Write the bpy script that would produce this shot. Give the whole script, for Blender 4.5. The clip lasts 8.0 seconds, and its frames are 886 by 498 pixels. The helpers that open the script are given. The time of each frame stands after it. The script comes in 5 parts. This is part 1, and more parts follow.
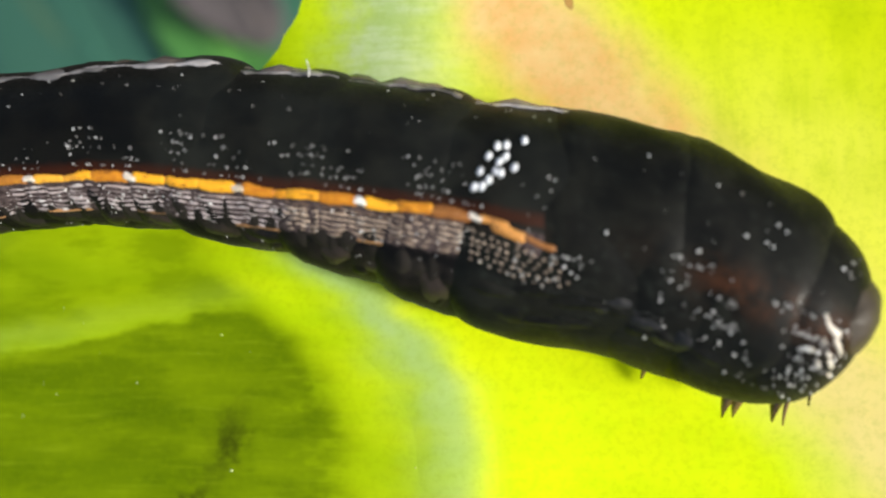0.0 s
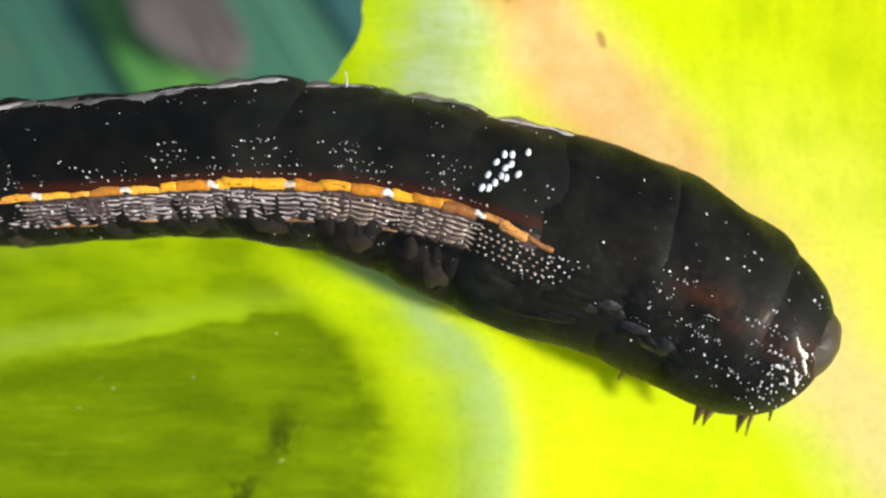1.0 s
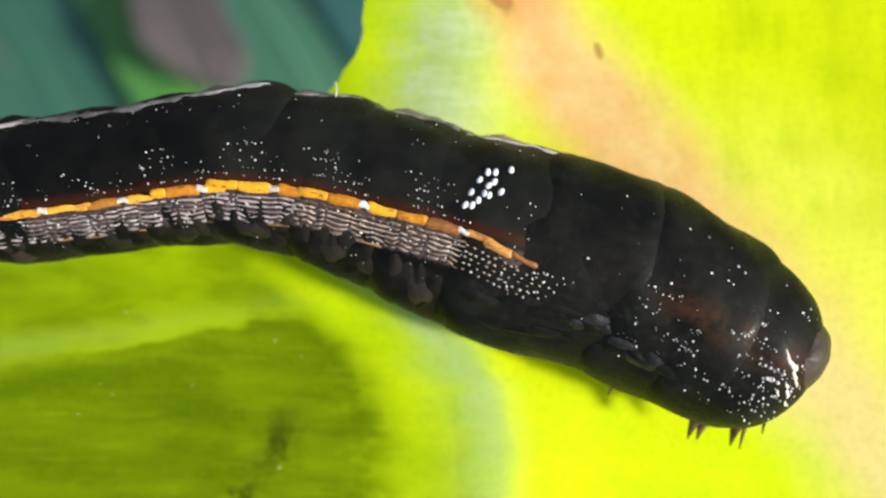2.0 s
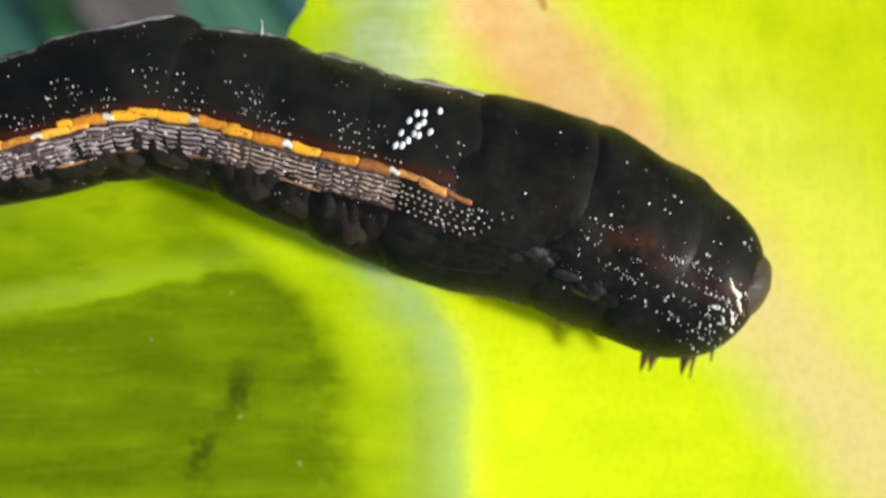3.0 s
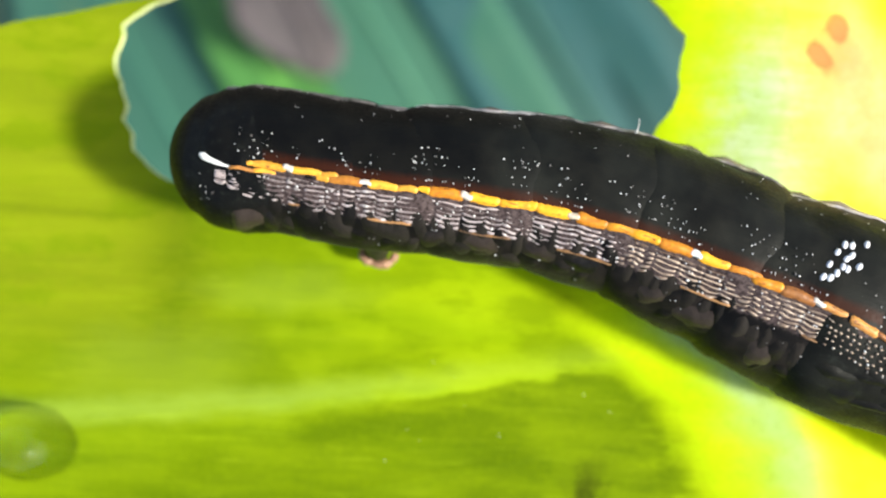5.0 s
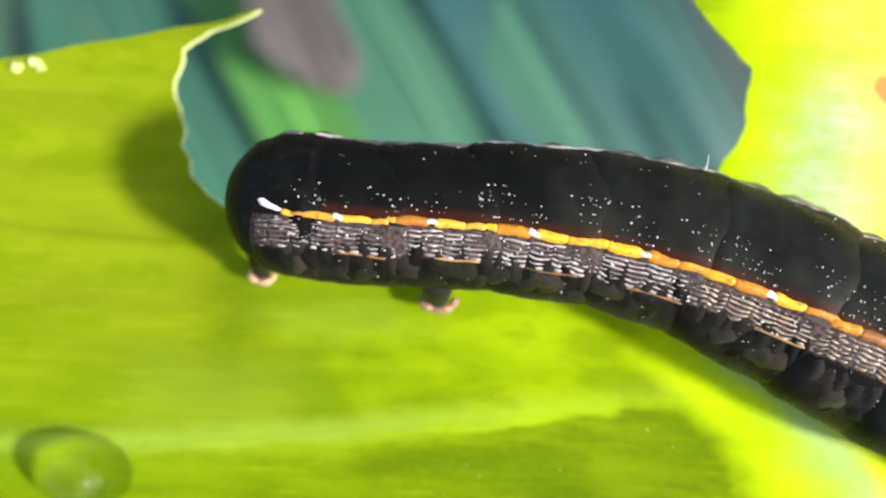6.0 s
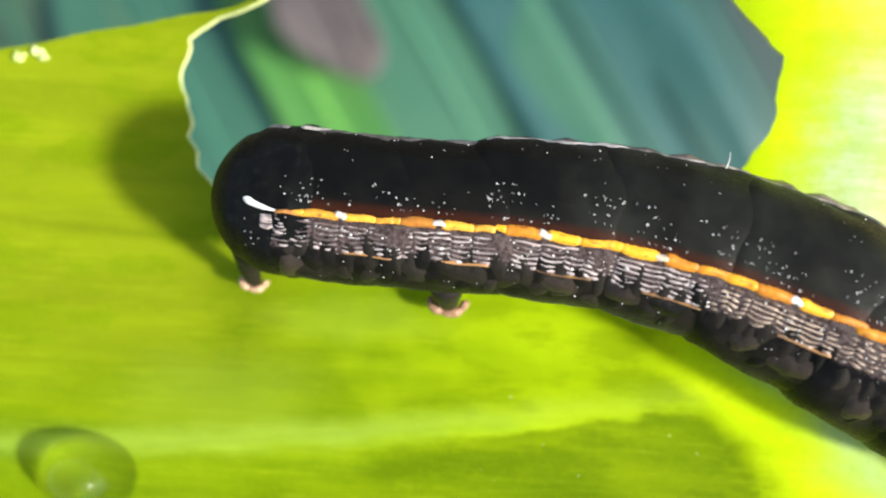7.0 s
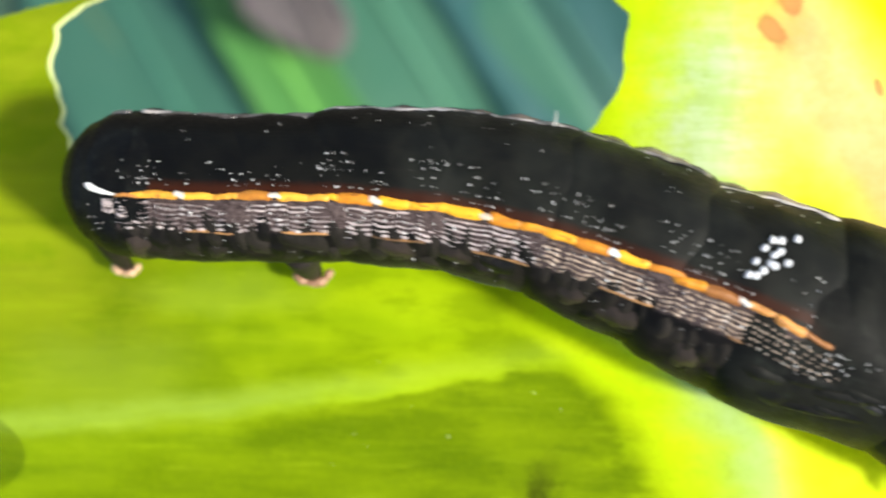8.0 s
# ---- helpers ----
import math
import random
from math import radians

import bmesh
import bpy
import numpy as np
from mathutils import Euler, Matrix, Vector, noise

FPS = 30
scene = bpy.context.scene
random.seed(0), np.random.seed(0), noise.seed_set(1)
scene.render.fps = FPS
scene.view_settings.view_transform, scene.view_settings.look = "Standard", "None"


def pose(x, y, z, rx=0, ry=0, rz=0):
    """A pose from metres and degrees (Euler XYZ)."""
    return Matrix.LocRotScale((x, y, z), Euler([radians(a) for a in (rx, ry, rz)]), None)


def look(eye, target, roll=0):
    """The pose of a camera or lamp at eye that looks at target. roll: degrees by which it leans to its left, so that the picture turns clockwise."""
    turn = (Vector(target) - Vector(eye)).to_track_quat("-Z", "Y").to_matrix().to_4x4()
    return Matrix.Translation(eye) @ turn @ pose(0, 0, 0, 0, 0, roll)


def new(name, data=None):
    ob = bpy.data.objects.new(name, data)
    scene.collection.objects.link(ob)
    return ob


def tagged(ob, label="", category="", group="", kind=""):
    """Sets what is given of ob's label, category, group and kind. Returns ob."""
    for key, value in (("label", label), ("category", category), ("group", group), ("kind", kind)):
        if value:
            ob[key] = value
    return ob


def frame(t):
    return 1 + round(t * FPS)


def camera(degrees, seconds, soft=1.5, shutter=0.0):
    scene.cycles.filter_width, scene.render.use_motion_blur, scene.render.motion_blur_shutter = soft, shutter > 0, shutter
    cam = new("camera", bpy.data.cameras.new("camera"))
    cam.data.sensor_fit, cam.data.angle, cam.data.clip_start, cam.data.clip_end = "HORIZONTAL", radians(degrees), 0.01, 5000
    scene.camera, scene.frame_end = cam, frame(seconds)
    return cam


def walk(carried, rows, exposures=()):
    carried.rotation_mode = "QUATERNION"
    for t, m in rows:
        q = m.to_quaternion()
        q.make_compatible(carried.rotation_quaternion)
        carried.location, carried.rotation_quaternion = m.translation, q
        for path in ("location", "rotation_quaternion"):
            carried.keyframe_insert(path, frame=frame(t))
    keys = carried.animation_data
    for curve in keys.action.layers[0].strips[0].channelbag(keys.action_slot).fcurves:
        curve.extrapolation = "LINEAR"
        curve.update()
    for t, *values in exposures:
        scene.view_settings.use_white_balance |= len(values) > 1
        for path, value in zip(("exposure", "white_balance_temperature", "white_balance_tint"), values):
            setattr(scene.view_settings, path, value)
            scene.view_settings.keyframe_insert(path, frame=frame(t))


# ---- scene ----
cam = camera(50, 8.0, soft=2.2, shutter=0.3)
cam.data.dof.use_dof = True
cam.data.dof.focus_distance = 0.0318
cam.data.dof.aperture_fstop = 34
walk(cam, [
    (0.0, pose(0.00325, -0.00023, 0.03385, 0.17, 6.16, -1.58)),
    (0.2, pose(0.00249, -0.00140, 0.03368, 2.30, 6.16, -0.74)),
    (0.5, pose(0.00136, -0.00170, 0.03562, 3.24, 4.24, -0.86)),
    (1.0, pose(-0.00106, -0.00138, 0.03751, 2.63, 1.51, -0.30)),
    (1.2, pose(-0.00168, -0.00121, 0.03811, 3.02, 1.00, 0.01)),
    (2.3, pose(-0.00053, -0.00233, 0.03775, 3.74, 1.51, -0.17)),
    (2.5, pose(-0.00027, -0.00275, 0.03794, 3.88, 0.77, -0.53)),
    (3.0, pose(-0.00108, -0.00281, 0.03867, 2.10, -1.42, -1.60)),
    (3.2, pose(-0.00347, -0.00064, 0.03916, -0.86, -2.58, -2.79)),
    (3.3, pose(-0.00555, 0.00035, 0.03905, -2.17, -2.63, -2.41)),
    (3.4, pose(-0.00638, 0.00092, 0.03823, -2.81, -1.67, -1.28)),
    (3.5, pose(-0.00732, 0.00130, 0.03723, -2.90, -0.25, -0.77)),
    (3.7, pose(-0.01079, 0.00289, 0.03871, -2.82, 1.47, 0.86)),
    (4.0, pose(-0.01209, 0.00194, 0.03868, -1.64, 2.33, 1.32)),
    (4.2, pose(-0.01332, 0.00196, 0.03866, -0.30, 1.95, 1.96)),
    (5.3, pose(-0.01312, 0.00156, 0.03833, 1.71, 1.88, 1.33)),
    (5.5, pose(-0.01366, 0.00162, 0.03848, 1.71, 1.82, 1.19)),
    (6.0, pose(-0.01583, 0.00217, 0.03813, 2.65, 1.67, 2.37)),
    (6.5, pose(-0.01635, 0.00205, 0.03741, 2.30, 2.03, 2.43)),
    (7.0, pose(-0.01538, 0.00274, 0.03662, 1.70, 3.32, 2.59)),
    (7.5, pose(-0.01463, 0.00253, 0.03653, 1.02, 3.19, 1.70)),
    (7.8, pose(-0.01207, 0.00317, 0.03641, -0.28, 4.38, 0.44)),
    (8.0, pose(-0.00930, 0.00261, 0.03691, -0.01, 4.42, -0.24)),
], exposures=[(0.0, 0.05), (1.2, 0.20), (3.1, 0.01), (3.7, 0.55), (7.2, 0.76), (8.0, 0.68)])

MM = 0.001

# ---- world and sun ----
SUN_WAY = Vector((-3.85, 1.1, -3.5)).normalized()
world = bpy.data.worlds.new("sky")
scene.world = world
world.use_nodes = True
wn, wl = world.node_tree.nodes, world.node_tree.links
sky = wn.new("ShaderNodeTexSky")
sky.sky_type = "NISHITA"
sky.sun_disc = False
sky.dust_density = 2.5
sky.sun_elevation = math.asin(-SUN_WAY.z)
sky.sun_rotation = math.atan2(-SUN_WAY.x, -SUN_WAY.y)
wl.new(sky.outputs["Color"], wn["Background"].inputs["Color"])
wn["Background"].inputs["Strength"].default_value = 0.15
sun_data = bpy.data.lights.new("sun", "SUN")
sun_data.energy = 4.5
sun_data.angle = radians(6)
sun_data.color = (1.0, 0.985, 0.88)
sun = new("sun", sun_data)
sun.matrix_world = look((0.2, -0.05, 0.25), Vector((0.2, -0.05, 0.25)) + SUN_WAY)


# ---- materials ----
class Nodes:
    """A node material and short ways to add nodes to it; lengths in millimetres."""

    def __init__(self, name):
        self.mat = bpy.data.materials.new(name)
        self.mat.use_nodes = True
        self.t = self.mat.node_tree
        self.t.nodes.clear()
        self.out = self.t.nodes.new("ShaderNodeOutputMaterial")

    def put(self, socket, value):
        if isinstance(value, bpy.types.NodeSocket):
            self.t.links.new(value, socket)
        elif isinstance(value, tuple) and len(value) == 3 and socket.type == "RGBA":
            socket.default_value = (*value, 1.0)
        else:
            socket.default_value = value

    def m(self, op, a, b=None, c=None):
        n = self.t.nodes.new("ShaderNodeMath")
        n.operation = op
        for k, v in enumerate((a, b, c)):
            if v is not None:
                self.put(n.inputs[k], v)
        return n.outputs[0]

    def add(self, a, b):
        return self.m("ADD", a, b)

    def sub(self, a, b):
        return self.m("SUBTRACT", a, b)

    def mul(self, a, b):
        return self.m("MULTIPLY", a, b)

    def step(self, v, lo, hi, to0=0.0, to1=1.0):
        n = self.t.nodes.new("ShaderNodeMapRange")
        n.interpolation_type = "SMOOTHSTEP"
        for k, x in enumerate((v, lo, hi, to0, to1)):
            self.put(n.inputs[k], x)
        return n.outputs[0]

    def bell(self, d, w):
        q = self.m("DIVIDE", d, w)
        return self.m("POWER", 2.718, self.mul(self.mul(q, q), -1.0))

    def mix(self, f, a, b):
        n = self.t.nodes.new("ShaderNodeMix")
        n.data_type = "RGBA"
        self.put(n.inputs[0], f)
        self.put(n.inputs[6], a)
        self.put(n.inputs[7], b)
        return n.outputs[2]

    def mm(self, stretch=(1, 1, 1), shuffle=False):
        c = self.t.nodes.new("ShaderNodeTexCoord")
        n = self.t.nodes.new("ShaderNodeVectorMath")
        n.operation = "MULTIPLY"
        self.t.links.new(c.outputs["Object"], n.inputs[0])
        n.inputs[1].default_value = [1000 * s for s in stretch]
        if not shuffle:
            return n.outputs[0]
        i = self.t.nodes.new("ShaderNodeObjectInfo")
        a = self.t.nodes.new("ShaderNodeVectorMath")
        a.operation = "ADD"
        self.t.links.new(n.outputs[0], a.inputs[0])
        self.t.links.new(self.mul(i.outputs["Random"], 57.0), a.inputs[1])
        return a.outputs[0]

    def xyz(self, vec):
        n = self.t.nodes.new("ShaderNodeSeparateXYZ")
        self.t.links.new(vec, n.inputs[0])
        return n.outputs

    def noise(self, vec, scale, detail=3.0, rough=0.55):
        n = self.t.nodes.new("ShaderNodeTexNoise")
        self.t.links.new(vec, n.inputs["Vector"])
        n.inputs["Scale"].default_value = scale
        n.inputs["Detail"].default_value = detail
        n.inputs["Roughness"].default_value = rough
        return n.outputs["Fac"]

    def cells(self, vec, scale):
        n = self.t.nodes.new("ShaderNodeTexVoronoi")
        self.t.links.new(vec, n.inputs["Vector"])
        n.inputs["Scale"].default_value = scale
        return n.outputs["Distance"]

    def island(self):
        return self.t.nodes.new("ShaderNodeNewGeometry").outputs["Random Per Island"]

    def bump(self, height, mm, strength=1.0, base=None):
        n = self.t.nodes.new("ShaderNodeBump")
        n.inputs["Strength"].default_value = strength
        n.inputs["Distance"].default_value = mm * MM
        self.put(n.inputs["Height"], height)
        if base:
            self.t.links.new(base, n.inputs["Normal"])
        return n.outputs[0]

    def shade(self, color, rough, normal=None, **more):
        n = self.t.nodes.new("ShaderNodeBsdfPrincipled")
        self.put(n.inputs["Base Color"], color)
        self.put(n.inputs["Roughness"], rough)
        if normal:
            self.t.links.new(normal, n.inputs["Normal"])
        for key, v in more.items():
            self.put(n.inputs[key.replace("_", " ")], v)
        return n.outputs[0]

    def through_light(self, color, share, surface, normal=None):
        n = self.t.nodes.new("ShaderNodeBsdfTranslucent")
        self.put(n.inputs["Color"], color)
        if normal:
            self.t.links.new(normal, n.inputs["Normal"])
        x = self.t.nodes.new("ShaderNodeMixShader")
        x.inputs[0].default_value = share
        self.t.links.new(surface, x.inputs[1])
        self.t.links.new(n.outputs[0], x.inputs[2])
        return x.outputs[0]

    def done(self, shader):
        self.t.links.new(shader, self.out.inputs["Surface"])
        return self.mat


def leaf_material():
    """Yellow-green leaf: midrib with painted sky glare, peach band, zone with a fold's painted shade, streaks along the
    veins.
    """
    n = Nodes("leaf_blade")
    p = n.mm()
    x, y, _ = n.xyz(p)
    soft = n.sub(n.noise(p, 0.35, 2.0), 0.5)
    fine = n.sub(n.noise(p, 1.6, 4.0), 0.5)
    streak = n.sub(n.noise(n.mm((0.10, 0.75, 1)), 1.0, 3.0, 0.55), 0.5)
    streak2 = n.sub(n.noise(n.mm((0.35, 4.5, 1)), 1.0, 3.0, 0.6), 0.5)
    # left half of the blade
    green = n.mix(n.step(streak, -0.25, 0.25), (0.120, 0.215, 0.002), (0.249, 0.361, 0.003))
    cloud = n.noise(n.mm((0.22, 0.55, 1)), 1.0, 4.0, 0.62)
    green = n.mix(n.step(soft, -0.2, 0.25, 0.0, 0.6), green, (0.267, 0.378, 0.005))
    green = n.mix(n.step(n.add(x, n.mul(soft, 8.0)), -24.0, -12.0, 0.0, 0.68), green, n.mix(n.step(streak, -0.25, 0.25), (0.430, 0.619, 0.002), (0.550, 0.722, 0.003)))
    olive = n.mul(n.step(n.add(x, n.mul(soft, 6.0)), -29.0, -20.0, 0.8, 0.0), n.step(y, -5.0, 2.0))
    green = n.mix(olive, green, n.mix(n.step(streak, -0.25, 0.25), (0.267, 0.327, 0.009), (0.327, 0.387, 0.010)))
    green = n.mix(n.step(cloud, 0.46, 0.62, 0.0, 0.55), green, (0.181, 0.284, 0.001))
    # soft pale patches on the blade: a sheen put into the colour
    for cx, cy, rx, ry in ((-26.2, -2.3, 4.5, 1.9), (-21.0, 0.9, 4.5, 1.0)):
        qx, qy = n.m("DIVIDE", n.sub(x, cx), rx), n.m("DIVIDE", n.add(n.sub(y, cy), n.mul(soft, 2.0)), ry)
        r = n.add(n.m("SQRT", n.add(n.mul(qx, qx), n.mul(qy, qy))), n.mul(fine, 0.4))
        green = n.mix(n.step(r, 0.2, 1.3, 0.36, 0.0), green, (0.344, 0.473, 0.036))
    # darker zone under the slanting side vein: the fold's shade put into the colour
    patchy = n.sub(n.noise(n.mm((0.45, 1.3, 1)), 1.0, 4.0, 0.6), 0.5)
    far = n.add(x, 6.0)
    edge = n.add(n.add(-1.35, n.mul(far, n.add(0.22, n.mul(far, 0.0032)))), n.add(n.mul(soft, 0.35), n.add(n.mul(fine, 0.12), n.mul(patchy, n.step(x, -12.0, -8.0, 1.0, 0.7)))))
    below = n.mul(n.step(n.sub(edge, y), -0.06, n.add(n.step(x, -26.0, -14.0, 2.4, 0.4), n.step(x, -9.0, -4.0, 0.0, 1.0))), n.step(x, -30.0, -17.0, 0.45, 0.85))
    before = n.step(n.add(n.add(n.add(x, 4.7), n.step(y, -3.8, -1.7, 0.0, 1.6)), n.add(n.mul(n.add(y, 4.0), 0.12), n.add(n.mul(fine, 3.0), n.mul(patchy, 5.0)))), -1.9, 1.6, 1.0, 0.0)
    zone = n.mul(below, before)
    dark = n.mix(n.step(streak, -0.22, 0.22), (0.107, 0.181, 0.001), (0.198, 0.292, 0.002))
    # lit lip of the fold, painted as a pale line above the zone
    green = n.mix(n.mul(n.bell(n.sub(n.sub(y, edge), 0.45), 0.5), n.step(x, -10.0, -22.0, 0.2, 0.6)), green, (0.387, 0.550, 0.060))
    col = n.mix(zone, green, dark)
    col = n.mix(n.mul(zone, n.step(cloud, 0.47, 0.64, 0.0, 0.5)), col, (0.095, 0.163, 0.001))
    # dusky blotch along a crossing vein
    b1 = n.add(n.mul(n.add(x, 8.4), 0.92), n.mul(n.add(y, 6.6), -0.40))
    b2 = n.add(n.mul(n.add(x, 8.4), 0.40), n.mul(n.add(y, 6.6), 0.92))
    blotch = n.m("MAXIMUM", n.mul(n.bell(n.add(b1, n.mul(fine, 2.0)), 0.55), n.bell(n.add(b2, 0.4), 1.3)), n.mul(n.bell(n.add(n.add(b1, 0.3), n.mul(fine, 2.4)), 0.4), n.bell(n.add(b2, 3.2), 1.2)))
    col = n.mix(n.mul(blotch, 0.9), col, (0.052, 0.073, 0.003))
    # right half
    mid = n.step(y, -7.0, -5.0, 0.0, -0.4)
    for y0, y1, shift in ((-5.0, -3.5, -1.1), (-3.5, -2.0, -1.5), (-2.0, 0.0, -2.2), (2.0, 5.0, 2.6), (5.0, 12.0, 1.0)):
        mid = n.add(mid, n.step(y, y0, y1, 0.0, shift))
    d = n.add(n.sub(x, mid), n.mul(soft, 0.9))
    vert = n.sub(n.noise(n.mm((0.9, 0.12, 1)), 1.0, 4.0, 0.6), 0.5)
    strands = n.mix(n.step(y, -3.0, 1.0), n.mix(n.step(n.add(n.mul(streak2, 0.35), n.mul(streak, 0.8)), -0.3, 0.3), (0.64, 0.82, 0.002), (0.79, 0.93, 0.004)), n.mix(n.step(vert, -0.32, 0.32), (0.66, 0.78, 0.002), (0.82, 0.91, 0.004)))
    yellow = n.mix(n.step(n.add(soft, n.mul(fine, 0.4)), -0.2, 0.2, 0.1, 0.75), strands, (0.82, 0.90, 0.004))
    yellow = n.mix(n.step(x, 9.0, 18.0, 0.0, 0.6), yellow, n.mix(n.step(vert, -0.2, 0.2), (0.52, 0.60, 0.002), (0.76, 0.80, 0.004)))
    col = n.mix(n.step(d, -0.4, 1.2), col, yellow)
    near = n.mul(n.step(d, -5.0, -2.8), n.step(y, -10.0, -5.0, 0.6, 0.95))
    near = n.mul(near, n.sub(1.0, n.step(d, -0.4, 1.2)))
    col = n.mix(near, col, n.mix(n.step(streak, -0.25, 0.25), (0.60, 0.80, 0.003), (0.74, 0.90, 0.005)))
    col = n.mix(n.mul(n.step(cloud, 0.5, 0.72, 0.0, 0.30), n.step(d, -4.0, 1.0)), col, (0.64, 0.74, 0.002))
    # midrib, paled by sky glare that is painted into its colour
    wide = n.add(n.step(d, -0.3, 0.3, n.step(y, -4.5, -1.5, 1.5, 0.9), 1.0), n.mul(n.step(y, -1.0, 6.0), n.step(d, -0.3, 0.3, 0.7, 1.9)))
    rib = n.mul(n.bell(n.add(d, n.mul(fine, n.step(y, 0.0, 5.0, 0.5, 1.6))), wide), n.add(n.step(y, -9.5, -3.0, 0.45, 0.85), n.step(y, 9.0, 12.5, 0.0, -0.6)))
    pale = n.mix(n.step(n.add(soft, n.mul(fine, 0.5)), -0.4, 0.4), (0.45, 0.64, 0.18), (0.55, 0.72, 0.33))
    cross = n.sub(n.noise(n.mm((0.30, 1.8, 1)), 1.0, 3.0, 0.6), 0.5)
    cool_glare = n.mix(n.step(n.add(n.mul(cross, 1.2), n.mul(fine, 0.5)), -0.25, 0.3), (0.43, 0.57, 0.24), (0.59, 0.68, 0.48))
    pale = n.mix(n.step(y, 1.0, 6.0), pale, cool_glare)
    col = n.mix(rib, col, pale)
    # peach band
    across = n.add(n.add(n.mul(n.sub(x, 2.1), 0.78), n.mul(n.sub(y, 9.0), 0.626)), n.add(n.mul(soft, 1.6), n.mul(vert, 0.5)))
    band = n.step(n.m("ABSOLUTE", across), n.step(y, -8.0, 8.0, 0.3, 0.9), n.step(y, -6.0, 10.0, 4.2, 3.5), 1.0, 0.0)
    band = n.mul(band, n.step(d, 1.4, 3.6, 0.0, n.step(y, -6.0, 3.0, 0.72, 0.92)))
    peach = n.mix(n.step(n.add(soft, n.mul(fine, 0.6)), -0.3, 0.3), (0.86, 0.48, 0.19), (0.90, 0.64, 0.31))
    peach = n.mix(n.step(y, 3.0, -4.0, 0.0, 0.8), peach, (0.90, 0.72, 0.38))
    peach = n.mix(n.mul(n.bell(n.sub(across, 2.6), 1.3), 0.5), peach, (0.90, 0.80, 0.16))
    warm = n.mul(n.bell(n.sub(across, 4.2), 3.0), n.step(y, 9.0, 2.0, 0.0, 0.6))
    col = n.mix(warm, col, (0.90, 0.86, 0.13))
    shade = n.mul(n.step(n.add(vert, n.mul(soft, 0.8)), -0.15, 0.25), n.mul(n.step(x, 6.0, 10.0), n.step(y, -1.0, 4.0, 0.0, 0.55)))
    col = n.mix(shade, col, (0.46, 0.60, 0.001))
    col = n.mix(band, col, peach)
    # rosy stain round the scars
    qx, qy = n.sub(x, 0.6), n.sub(y, 10.9)
    r = n.add(n.m("SQRT", n.add(n.mul(qx, qx), n.mul(qy, qy))), n.mul(fine, 1.2))
    col = n.mix(n.step(r, 0.4, 2.2, 0.55, 0.0), col, (0.80, 0.30, 0.13))
    # darker line of a far vein
    line = n.add(n.sub(y, 3.75), n.add(n.mul(n.add(x, 28.0), 0.065), n.mul(fine, 0.3)))
    col = n.mix(n.mul(n.bell(line, 0.22), n.step(x, -26.0, -30.0, 0.0, 0.35)), col, (0.14, 0.19, 0.004))
    col = n.mix(n.step(n.noise(p, 3.5, 3.0, 0.65), 0.42, 0.72, 0.0, 0.16), col, (0.30, 0.42, 0.002))
    # small brown scars
    for cx, cy, rx, ry, lean in ((0.25, 10.75, 0.34, 0.72, 0.75), (1.0, 11.9, 0.42, 0.5, 0.0), (4.3, 8.6, 0.14, 0.3, 0.3)):
        ux, uy = n.sub(x, cx), n.sub(y, cy)
        qx = n.m("DIVIDE", n.add(n.mul(ux, math.cos(lean)), n.mul(uy, math.sin(lean))), rx)
        qy = n.m("DIVIDE", n.sub(n.mul(uy, math.cos(lean)), n.mul(ux, math.sin(lean))), ry)
        r = n.add(n.m("SQRT", n.add(n.mul(qx, qx), n.mul(qy, qy))), n.mul(fine, 1.2))
        col = n.mix(n.step(r, 0.6, 1.4, 0.7, 0.0), col, (0.50, 0.19, 0.07))
        col = n.mix(n.mul(n.bell(n.sub(r, 0.95), 0.22), 0.4), col, (0.26, 0.11, 0.04))
    col = n.mix(n.mul(n.step(streak2, 0.02, 0.3, 0.0, 0.14), n.step(d, -1.5, 0.5, 1.0, 0.15)), col, (0.62, 0.78, 0.03))
    bump = n.bump(n.add(n.mul(streak2, 0.35), n.add(n.mul(streak, 0.5), n.mul(fine, 0.5))), 0.05, 0.5)
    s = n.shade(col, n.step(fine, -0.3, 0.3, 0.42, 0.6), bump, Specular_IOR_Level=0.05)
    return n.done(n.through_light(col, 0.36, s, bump))


